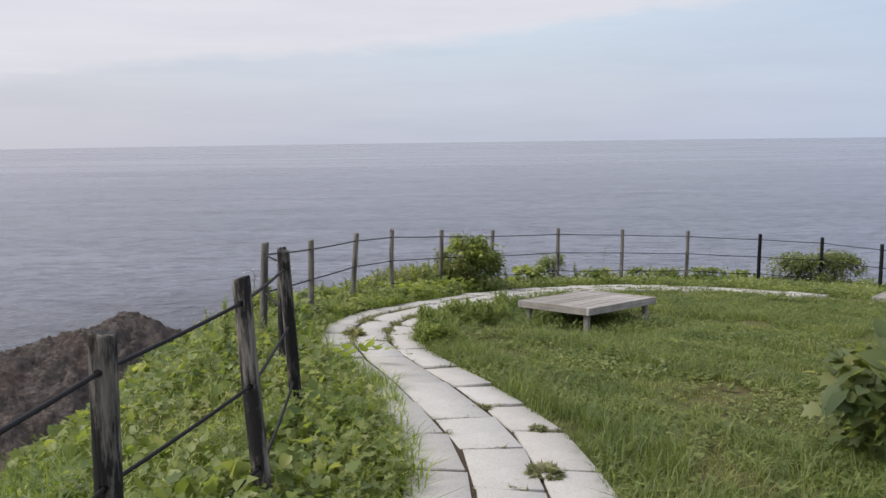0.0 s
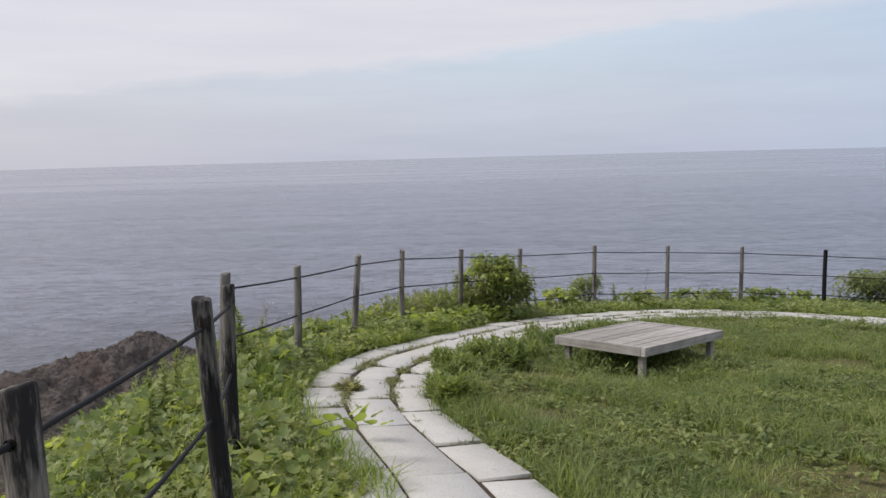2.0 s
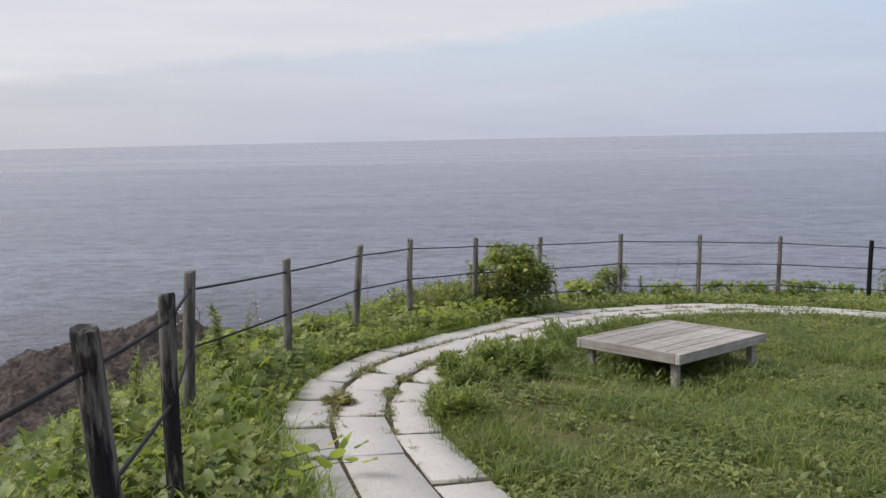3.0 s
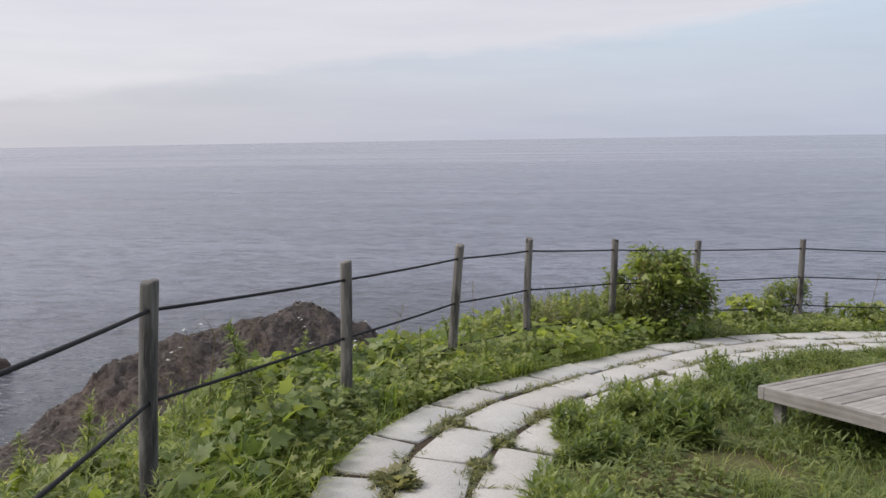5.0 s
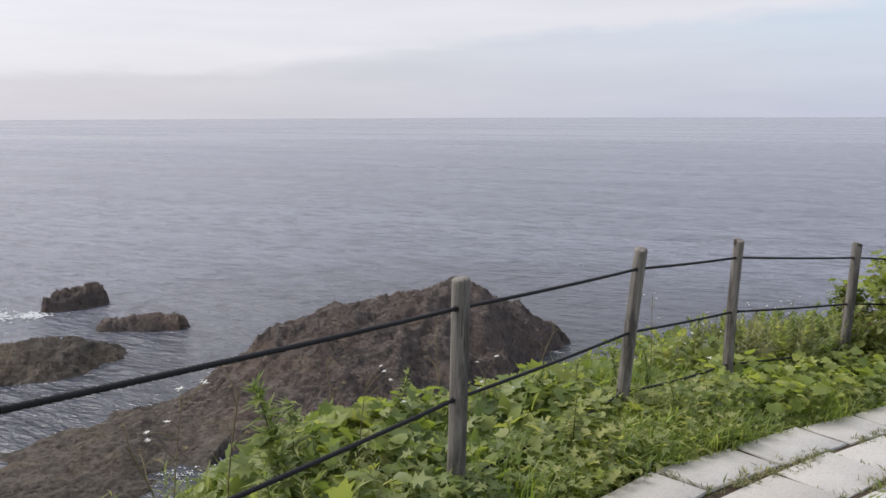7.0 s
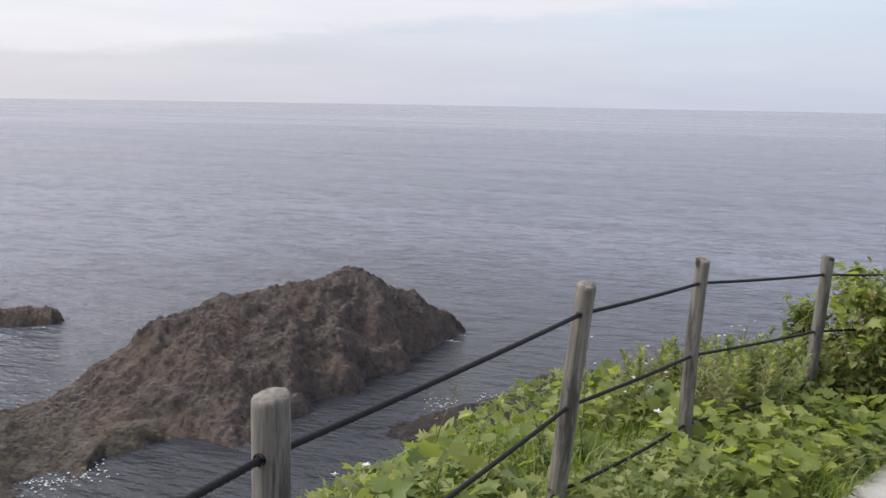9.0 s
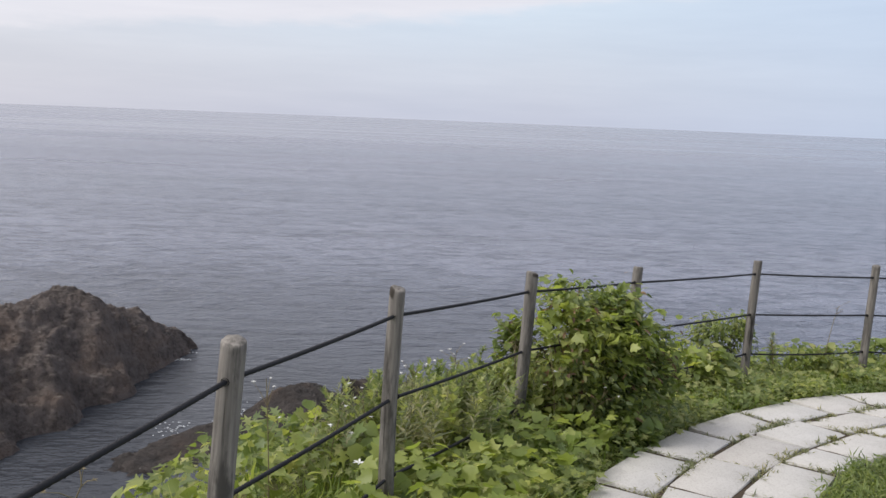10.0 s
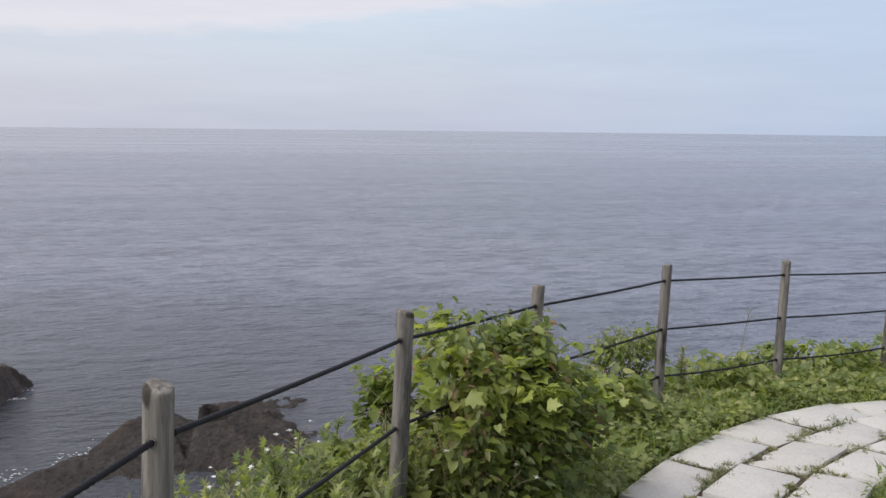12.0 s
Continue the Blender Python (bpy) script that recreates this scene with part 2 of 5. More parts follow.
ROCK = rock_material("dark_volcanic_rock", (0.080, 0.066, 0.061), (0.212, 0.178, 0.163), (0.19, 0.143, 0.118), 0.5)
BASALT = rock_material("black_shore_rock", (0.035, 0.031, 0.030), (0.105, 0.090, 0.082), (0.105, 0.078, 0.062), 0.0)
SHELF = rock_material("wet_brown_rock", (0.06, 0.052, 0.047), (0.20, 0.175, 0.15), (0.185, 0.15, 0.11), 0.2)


def sea_material():
    m, n, l, b = material("sea_water", 0.12, 0, 0.5)
    b.inputs["IOR"].default_value = 1.34
    slick = noise_at(n, l, 0.006, 4, 0.55, (0.25, 1.6, 1), "World")
    patch = noise_at(n, l, 0.03, 4, 0.6, (0.3, 1.5, 1), "World")
    rr = ramp(n, (0.35, (0.16, 0.16, 0.16)), (0.7, (0.32, 0.32, 0.32)))
    l.new(slick.outputs[0], rr.inputs[0])
    l.new(rr.outputs[0], b.inputs["Roughness"])
    cc = ramp(n, (0.35, (0.124, 0.134, 0.176)), (0.7, (0.176, 0.186, 0.232)))
    l.new(slick.outputs[0], cc.inputs[0])
    pc = ramp(n, (0.35, (0.86, 0.87, 0.88)), (0.65, (1.1, 1.1, 1.1)))
    l.new(patch.outputs[0], pc.inputs[0])
    deep = mixed(n, l, "MULTIPLY", 1.0, cc.outputs[0], pc.outputs[0])
    # darker inshore: the dark reflection of rock and cliff is put into the colour
    geo = n.new("ShaderNodeNewGeometry")
    dist = n.new("ShaderNodeVectorMath")
    dist.operation = "DISTANCE"
    l.new(geo.outputs["Position"], dist.inputs[0])
    dist.inputs[1].default_value = (-27, 68, SEA)
    shore = n.new("ShaderNodeMapRange")
    shore.inputs["From Min"].default_value, shore.inputs["From Max"].default_value = 22, 95
    l.new(dist.outputs["Value"], shore.inputs["Value"])
    swell = noise_at(n, l, 0.09, 3, 0.5, (0.45, 1.2, 1), "World")
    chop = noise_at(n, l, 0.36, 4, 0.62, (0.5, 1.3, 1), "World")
    # light and dark sides of the chop are put into the base colour
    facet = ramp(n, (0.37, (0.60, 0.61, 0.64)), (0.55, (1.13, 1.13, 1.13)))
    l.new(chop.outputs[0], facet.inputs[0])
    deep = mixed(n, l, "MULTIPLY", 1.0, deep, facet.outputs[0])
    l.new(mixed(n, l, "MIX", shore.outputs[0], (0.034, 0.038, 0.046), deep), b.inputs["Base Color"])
    calm = n.new("ShaderNodeMapRange")
    calm.inputs["From Min"].default_value, calm.inputs["From Max"].default_value = 110, 900
    calm.inputs["To Min"].default_value, calm.inputs["To Max"].default_value = 1.0, 0.14
    l.new(dist.outputs["Value"], calm.inputs["Value"])
    lee = n.new("ShaderNodeMapRange")
    lee.inputs["From Min"].default_value, lee.inputs["From Max"].default_value = 15, 75
    lee.inputs["To Min"].default_value, lee.inputs["To Max"].default_value = 0.26, 1.0
    l.new(dist.outputs["Value"], lee.inputs["Value"])
    sheltered = n.new("ShaderNodeMath")
    sheltered.operation = "MULTIPLY"
    l.new(calm.outputs[0], sheltered.inputs[0])
    l.new(lee.outputs[0], sheltered.inputs[1])
    u = bump(n, l, b, swell.outputs[0], 1.0, 0.7)
    l.new(sheltered.outputs[0], u.inputs["Strength"])
    fine = noise_at(n, l, 1.1, 3, 0.6, (0.55, 1.25, 1), "World")
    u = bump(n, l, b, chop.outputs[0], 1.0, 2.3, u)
    l.new(sheltered.outputs[0], u.inputs["Strength"])
    u = bump(n, l, b, fine.outputs[0], 1.0, 0.55, u)
    l.new(sheltered.outputs[0], u.inputs["Strength"])
    return m


WATER = sea_material()


def plain(name, colour, rough=0.8, spec=0.3):
    m, n, l, b = material(name, rough, 0, spec)
    v = noise_at(n, l, 25, 4, 0.6)
    r = ramp(n, (0.3, tuple(c * 0.75 for c in colour)), (0.7, tuple(min(1, c * 1.2) for c in colour)))
    l.new(v.outputs[0], r.inputs[0])
    l.new(r.outputs[0], b.inputs["Base Color"])
    bump(n, l, b, v.outputs[0], 0.3, 0.004)
    return m


HOLE = plain("bored_hole", (0.012, 0.010, 0.009), 0.95, 0.1)
BED = plain("joint_soil", (0.060, 0.046, 0.034), 0.95, 0.1)
ROPE = plain("black_rope", (0.014, 0.014, 0.017), 0.65, 0.25)
FOAM = plain("sea_foam", (0.46, 0.48, 0.50), 0.7)
PETAL = plain("white_petal", (0.62, 0.62, 0.60), 0.6)
STALK = plain("dry_stalk", (0.17, 0.14, 0.075))
STEM = plain("green_stem", (0.075, 0.11, 0.03))
BARK = plain("brown_stem", (0.07, 0.05, 0.035))
LAWN = leaf_material("lawn_grass", (0.084, 0.134, 0.038), (0.155, 0.225, 0.062), (0.272, 0.316, 0.110), 0.45, 0.55, 0.5, (0.19, 0.155, 0.08))
TALL = leaf_material("tall_grass", (0.112, 0.180, 0.040), (0.189, 0.290, 0.054), (0.308, 0.373, 0.100), 0.47)
VINE = leaf_material("vine_leaf", (0.104, 0.162, 0.054), (0.172, 0.246, 0.070), (0.28, 0.33, 0.108), 0.47, 0.48)
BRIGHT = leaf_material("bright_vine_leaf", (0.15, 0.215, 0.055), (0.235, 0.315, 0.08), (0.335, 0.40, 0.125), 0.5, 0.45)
HERB = leaf_material("herb_leaf", (0.118, 0.172, 0.066), (0.215, 0.282, 0.104), (0.34, 0.385, 0.17), 0.5, 0.55)
# dark greens; the shade inside the shrubs is put into this colour
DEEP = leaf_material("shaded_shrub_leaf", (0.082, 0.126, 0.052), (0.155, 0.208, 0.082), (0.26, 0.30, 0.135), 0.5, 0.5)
TURF = leaf_material("clover_leaf", (0.10, 0.150, 0.050), (0.172, 0.230, 0.074), (0.265, 0.31, 0.122), 0.45, 0.5)
LUSH = leaf_material("lush_weed_leaf", (0.112, 0.166, 0.044), (0.182, 0.250, 0.068), (0.275, 0.335, 0.115), 0.48, 0.45)
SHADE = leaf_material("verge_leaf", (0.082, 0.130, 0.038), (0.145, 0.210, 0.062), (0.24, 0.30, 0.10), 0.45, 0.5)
DEAD = leaf_material("dead_leaf", (0.075, 0.05, 0.03), (0.14, 0.095, 0.055), (0.22, 0.16, 0.09), 0.3, 0.7)
SAGE = leaf_material("grey_green_weed", (0.095, 0.125, 0.062), (0.185, 0.215, 0.115), (0.30, 0.31, 0.19), 0.45, 0.6)

# ---- plan ----
POSTS = [(-0.93, 0.15, 1.77), (-0.969, 1.76, 1.682), (-0.822, 2.86, 1.672), (-0.945, 4.34, 1.577), (-1.212, 5.53, 1.436), (-1.694, 7.02, 1.286),
         (-1.586, 8.905, 1.069), (-1.227, 10.565, 0.955), (-0.811, 11.731, 0.858), (-0.052, 13.061, 0.691), (0.893, 14.187, 0.543),
         (2.267, 15.307, 0.432), (3.695, 15.924, 0.322), (5.21, 16.419, 0.214), (6.758, 16.403, 0.124), (8.007, 16.227, 0.06),
         (8.896, 15.513, 0.0), (9.7, 14.6, -0.02)]
LEAN = {1: (-0.024, -0.01), 2: (0.095, -0.09), 3: (0.035, 0.045), 4: (-0.02, 0.0), 5: (-0.057, -0.029), 6: (-0.046, 0.029), 7: (-0.10, 0.05), 8: (-0.02, 0.015), 9: (-0.045, 0.042), 10: (-0.04, 0.0), 11: (-0.007, 0.029), 12: (-0.019, -0.012), 13: (-0.02, 0.0)}
EDGE = np.array([(-1.1, -60), (-0.95, -2), *[p[:2] for p in POSTS], (11.5, 12.0), (14, 6), (17, -8), (20, -60)])
JOINT = np.array([(0.26, -9), (0.26, -6), (0.26, -3), (0.25, 0), (0.24, 2), (0.22, 3.36), (0.18, 4.1), (0.07, 4.7), (-0.15, 5.44), (-0.44, 6.19), (-0.78, 7.05),
                  (-1.0, 7.87), (-1.02, 8.41), (-0.92, 9.06), (-0.71, 9.78), (-0.42, 10.45), (-0.08, 11.15), (0.4, 11.95), (0.9, 12.7),
                  (1.4, 13.43), (1.97, 14.01), (2.66, 14.57), (3.27, 14.92), (3.99, 15.12), (4.8, 15.08), (5.65, 14.85), (6.5, 14.3), (7.3, 13.6), (7.9, 12.7)])
OUT0, INN1 = -0.33, 0.74  # the usual outer and inner edge of the paving, beside its winding first joint
# where the two long joints wander, and how wide the outer and inner rows are
WANDER = ((-7, 3.4, 4.07, 4.4, 4.8, 5.35, 5.98, 6.8, 7.2, 7.62, 8.06, 9.6, 10.2, 10.9, 12.0, 12.6, 13.06, 13.5, 14.0, 14.5, 15.1, 15.6, 16.0, 16.45, 17.0, 17.4, 18.5, 20.5),
          (0.0, 0.01, -0.02, -0.06, -0.105, -0.12, -0.105, -0.083, -0.054, -0.03, 0.025, 0.005, 0.018, 0.04, 0.045, -0.01, -0.08, -0.045, 0.012, 0.052, 0.055, 0.13, 0.172, 0.195, 0.144, 0.114, 0.03, 0.0))
MIDDLE = ((-7, 3.8, 4.3, 4.85, 5.6, 6.3, 7.2, 8.0, 9.6, 10.5, 13.0, 14.2, 15.0, 15.6, 20), (0.39, 0.40, 0.43, 0.465, 0.455, 0.41, 0.39, 0.385, 0.40, 0.37, 0.345, 0.345, 0.39, 0.355, 0.36))
OUTER = ((-7, 4, 8, 8.6, 9.3, 12, 13, 15, 15.8, 16.5, 17.3, 20), (0.38, 0.36, 0.335, 0.32, 0.295, 0.305, 0.34, 0.335, 0.40, 0.42, 0.37, 0.36))
INNER = ((-7, 4.4, 4.8, 6.2, 7.3, 9, 20), (0.37, 0.375, 0.345, 0.345, 0.33, 0.335, 0.34))


def ground(x, y):
    x, y = np.asarray(x, float), np.asarray(y, float)
    xc = np.clip(x, -3, 3)
    yc = np.clip(y, -6, 18)
    return 0.6123 - 0.064 * xc - 0.035 * (x - xc) * (x > 3) - 0.0623 * yc - 0.0012 * yc * yc + 0.0065 * xc * xc - 0.05 * (y - yc)


def edge_distance(x, y):
    """Metres beyond the fence line; negative on the lawn."""
    p = np.stack([np.ravel(x), np.ravel(y)], 1).astype(float)
    best, sign = np.full(len(p), 1e9), np.ones(len(p))
    for a, b in zip(EDGE[:-1], EDGE[1:]):
        ab = b - a
        t = np.clip(((p - a) @ ab) / (ab @ ab), 0, 1)
        r = p - a - t[:, None] * ab
        d = np.hypot(r[:, 0], r[:, 1])
        s = np.where(ab[0] * r[:, 1] - ab[1] * r[:, 0] > 0, 1.0, -1.0)
        nearer = d < best
        best, sign = np.where(nearer, d, best), np.where(nearer, s, sign)
    return (best * sign).reshape(np.shape(x))


def catmull(pts, n=24):
    out = []
    for i in range(1, len(pts) - 2):
        p0, p1, p2, p3 = pts[i - 1:i + 3]
        t = (np.arange(n) / n)[:, None]
        out.append(0.5 * (2 * p1 + (p2 - p0) * t + (2 * p0 - 5 * p1 + 4 * p2 - p3) * t ** 2 + (3 * p1 - p0 - 3 * p2 + p3) * t ** 3))
    return np.concatenate(out)


CURVE = catmull(JOINT)
LENGTH = np.r_[0, np.cumsum(np.hypot(*np.diff(CURVE, axis=0).T))]
zero = LENGTH[np.argmin(np.hypot(CURVE[:, 0] - 0.25, CURVE[:, 1]))]
LENGTH -= zero
TANGENT = np.gradient(CURVE, axis=0)
TANGENT /= np.hypot(*TANGENT.T)[:, None]
NORMAL = np.stack([TANGENT[:, 1], -TANGENT[:, 0]], 1)


def on_path(s, off):
    s = np.asarray(s, float)
    x, y = np.interp(s, LENGTH, CURVE[:, 0]), np.interp(s, LENGTH, CURVE[:, 1])
    nx, ny = np.interp(s, LENGTH, NORMAL[:, 0]), np.interp(s, LENGTH, NORMAL[:, 1])
    return x + nx * off, y + ny * off


def path_offset(x, y):
    x, y = np.asarray(x, float), np.asarray(y, float)
    off, st = np.empty(len(x)), np.empty(len(x))
    for i in range(0, len(x), 20000):
        px, py = x[i:i + 20000, None], y[i:i + 20000, None]
        k = ((px - CURVE[:, 0]) ** 2 + (py - CURVE[:, 1]) ** 2).argmin(1)
        off[i:i + 20000] = (px[:, 0] - CURVE[k, 0]) * NORMAL[k, 0] + (py[:, 0] - CURVE[k, 1]) * NORMAL[k, 1]
        st[i:i + 20000] = LENGTH[k]
    return off, st


def lumps(x, y, f, seed=0.0):
    """Smooth uneven waves between about -1 and 1."""
    return (np.sin(x * f + seed) * np.cos(y * f * 1.13 + seed * 1.7) + np.sin(x * f * 2.3 + y * f * 1.9 + seed * 2.1) * 0.6
            + np.sin(x * f * 4.1 - y * f * 3.7 + seed) * 0.35) / 1.6


def terrain(x, y):
    d = edge_distance(x, y)
    z = ground(x, y) + 0.018 * lumps(x, y, 2.4) - 0.11 * np.exp(-((x - 2.1) ** 2 + (y - 10.0) ** 2) / 2.6)
    o = np.maximum(d, 0)
    w = 0.62 + 0.5 * np.clip((6.0 - y) / 2.0, 0, 1) + 0.12 * np.exp(-((y - 10.4) / 1.1) ** 2) + 0.36 * np.exp(-((y - 12.6) / 0.8) ** 2)
    z = z - 0.14 * o - 0.5 * np.maximum(o - w, 0) - 2.2 * np.maximum(o - w - 0.75, 0)
    z = z + np.where(d > 2.5, 0.5 * lumps(x, y, 0.8, 3.0) * np.clip((d - 2.5) / 3, 0, 1), 0)
    return np.maximum(z, SEA - 2.0)


# ---- building helpers ----
def mesh_object(name, verts, faces, mat, parent=None, label="", smooth=False):
    """One mesh from arrays: verts (n, 3), faces (m, k)."""
    verts, faces = np.asarray(verts, np.float32), np.asarray(faces, np.int32)
    me = bpy.data.meshes.new(name)
    m, k = faces.shape
    me.vertices.add(len(verts))
    me.vertices.foreach_set("co", verts.ravel())
    me.loops.add(m * k)
    me.loops.foreach_set("vertex_index", faces.ravel())
    me.polygons.add(m)
    me.polygons.foreach_set("loop_start", np.arange(m, dtype=np.int32) * k)
    me.polygons.foreach_set("loop_total", np.full(m, k, np.int32))
    if smooth:
        me.polygons.foreach_set("use_smooth", np.ones(m, bool))
    me.update(calc_edges=True)
    me.materials.append(mat)
    ob = new(name, me)
    if parent:
        ob.parent = parent
    if label:
        ob["label"] = label
    return ob


def part(name, bm, mat, parent, label=""):
    me = bpy.data.meshes.new(name)
    bm.to_mesh(me)
    bm.free()
    me.materials.append(mat)
    ob = new(name, me)
    if parent:
        ob.parent = parent
    if label:
        ob["label"] = label
    return ob


def thing(name, x, y, z):
    ob = new(name)
    ob.location = (x, y, z)
    ob.empty_display_size = 0.1
    return ob


def grid_faces(nu, nv):
    i = np.arange(nu * nv).reshape(nu, nv)
    return np.stack([i[:-1, :-1], i[1:, :-1], i[1:, 1:], i[:-1, 1:]], -1).reshape(-1, 4)


rng = np.random.default_rng(7)


def fan(outline, droop, fold):
    """A leaf as a fan of triangles about its midrib; stalk at the origin, tip along +y."""
    o = np.array(outline, float)
    mid = np.array([[0, 0.42]])
    p = np.concatenate([mid, o])
    z = fold * np.abs(p[:, 0]) - droop * p[:, 1] ** 2
    v = np.column_stack([p, z])
    k = len(o)
    return v, np.array([[0, 1 + i, 1 + (i + 1) % k] for i in range(k)])


LOBED = fan([(0, 0), (0.30, 0.02), (0.50, 0.28), (0.34, 0.40), (0.46, 0.68), (0.20, 0.66), (0, 1.0), (-0.20, 0.66), (-0.46, 0.68), (-0.34, 0.40), (-0.50, 0.28), (-0.30, 0.02)], 0.22, 0.22)
HEART = fan([(0, 0.04), (0.26, 0.0), (0.42, 0.24), (0.34, 0.58), (0, 1.0), (-0.34, 0.58), (-0.42, 0.24), (-0.26, 0.0)], 0.25, 0.28)
OVAL = fan([(0, 0), (0.2, 0.3), (0.16, 0.68), (0, 1.0), (-0.16, 0.68), (-0.2, 0.3)], 0.3, 0.35)
LANCE = fan([(0, 0), (0.09, 0.35), (0, 1.0), (-0.09, 0.35)], 0.45, 0.3)
CUT = fan([(0, 0), (0.10, 0.18), (0.38, 0.26), (0.13, 0.38), (0.40, 0.60), (0.12, 0.62), (0, 1.0), (-0.12, 0.62), (-0.40, 0.60), (-0.13, 0.38), (-0.38, 0.26), (-0.10, 0.18)], 0.3, 0.15)
BLADE = (np.array([(-0.5, 0, 0), (0.5, 0, 0), (-0.40, 0.5, 0.0), (0.40, 0.5, 0.0), (0, 1.0, 0.0)]), np.array([[0, 1, 3], [0, 3, 2], [2, 3, 4]]))


def leaves(template, pos, yaw, pitch, roll, size):
    """Turned copies of a leaf in one array. pitch: degrees above the level."""
    v, f = template
    n, k = len(pos), len(v)
    yaw, pitch, roll = np.broadcast_to(yaw, n), np.radians(np.broadcast_to(pitch, n)), np.radians(np.broadcast_to(roll, n))
    size = np.broadcast_to(size, n)
    x, y, z = (v[:, i][None, :] * size[:, None] for i in range(3))
    x, z = x * np.cos(roll)[:, None] + z * np.sin(roll)[:, None], -x * np.sin(roll)[:, None] + z * np.cos(roll)[:, None]
    y, z = y * np.cos(pitch)[:, None] - z * np.sin(pitch)[:, None], y * np.sin(pitch)[:, None] + z * np.cos(pitch)[:, None]
    x, y = x * np.cos(yaw)[:, None] - y * np.sin(yaw)[:, None], x * np.sin(yaw)[:, None] + y * np.cos(yaw)[:, None]
    verts = np.stack([x, y, z], -1) + np.asarray(pos)[:, None, :]
    faces = f[None] + (np.arange(n) * k)[:, None, None]
    return verts.reshape(-1, 3), faces.reshape(-1, f.shape[1])


def blades(pos, height, width, lean, curl=0.35):
    """Grass blades: five points each, bent over to one side."""
    n = len(pos)
    a = rng.uniform(0, 2 * np.pi, n)
    lean = np.broadcast_to(lean, n) * rng.uniform(0.2, 1.3, n)
    d = np.stack([np.cos(a), np.sin(a)], 1)
    s = np.stack([-np.sin(a), np.cos(a)], 1)
    h, w = np.broadcast_to(height, n), np.broadcast_to(width, n)
    v = np.zeros((n, 5, 3))
    mid, tip = h * lean * 0.35, h * lean * (1 + curl)
    for i, (side, up, out) in enumerate(((-1, 0, 0), (1, 0, 0), (-0.8, 0.55, 1), (0.8, 0.55, 1), (0, 1, 2))):
        o = (0 * h, mid, tip)[out]
        v[:, i, :2] = d * o[:, None] + s * (side * w * 0.5)[:, None]
        v[:, i, 2] = up * h * (1 - 0.25 * np.minimum(lean, 2) * (up == 1))
    v += np.asarray(pos)[:, None, :]
    f = BLADE[1][None] + (np.arange(n) * 5)[:, None, None]
    return v.reshape(-1, 3), f.reshape(-1, 3)


def joined(*pairs):
    vs, fs, n = [], [], 0
    for v, f in pairs:
        vs.append(v)
        fs.append(f + n)
        n += len(v)
    return np.concatenate(vs), np.concatenate(fs)


def tube(points, radii, sides=6):
    """A round bent stem through the points."""
    p = np.asarray(points, float)
    t = np.gradient(p, axis=0)
    t /= np.linalg.norm(t, axis=1)[:, None]
    up = np.where(np.abs(t[:, 2:3]) > 0.9, np.array([[1.0, 0, 0]]), np.array([[0, 0, 1.0]]))
    a = np.cross(t, up)
    a /= np.linalg.norm(a, axis=1)[:, None]
    b = np.cross(t, a)
    ang = np.arange(sides) * 2 * np.pi / sides
    r = np.broadcast_to(radii, len(p))
    v = p[:, None] + r[:, None, None] * (a[:, None] * np.cos(ang)[None, :, None] + b[:, None] * np.sin(ang)[None, :, None])
    i = np.arange(len(p) * sides).reshape(len(p), sides)
    j = np.roll(i, -1, 1)
    f = np.stack([i[:-1], j[:-1], j[1:], i[1:]], -1).reshape(-1, 4)
    tri = np.concatenate([f[:, [0, 1, 2]], f[:, [0, 2, 3]]])
    return v.reshape(-1, 3), tri


# ---- land and sea ----
def axis(lo, hi, fine_lo, fine_hi, fine, coarse):
    return np.unique(np.r_[np.arange(lo, fine_lo, coarse), np.arange(fine_lo, fine_hi, fine), np.arange(fine_hi, hi + coarse, coarse)])


gx, gy = axis(-20, 40, -4.2, 11, 0.13, 1.4), axis(-60, 34, 0, 19, 0.13, 1.4)
gxx, gyy = np.meshgrid(gx, gy, indexing="ij")
land = mesh_object("ground", np.stack([gxx, gyy, terrain(gxx, gyy)], -1).reshape(-1, 3), grid_faces(len(gx), len(gy)), SOIL, smooth=True)
tagged(land, "grassy clifftop soil falling away steeply to the sea", "ground", kind="structure")

rings = np.r_[0.0, 40, 80, 160, 320, 640, 1280, 2500, 4800]
ang = np.linspace(0, 2 * np.pi, 160, endpoint=False)
sv = np.array([(0, 0, SEA), *[(r * math.cos(a), r * math.sin(a), SEA) for r in rings[1:] for a in ang]])
sf = []
for r in range(len(rings) - 2):
    for k in range(160):
        a, b = 1 + r * 160 + k, 1 + r * 160 + (k + 1) % 160
        sf.append((a, a + 160, b + 160, b))
sea = mesh_object("water", sv, sf, WATER)
hub = mesh_object("water_centre", sv[:161], [(0, 1 + k, 1 + (k + 1) % 160) for k in range(160)], WATER)
hub.parent = sea
tagged(sea, "calm grey-blue sea rippled by light wind", "sea", kind="structure")


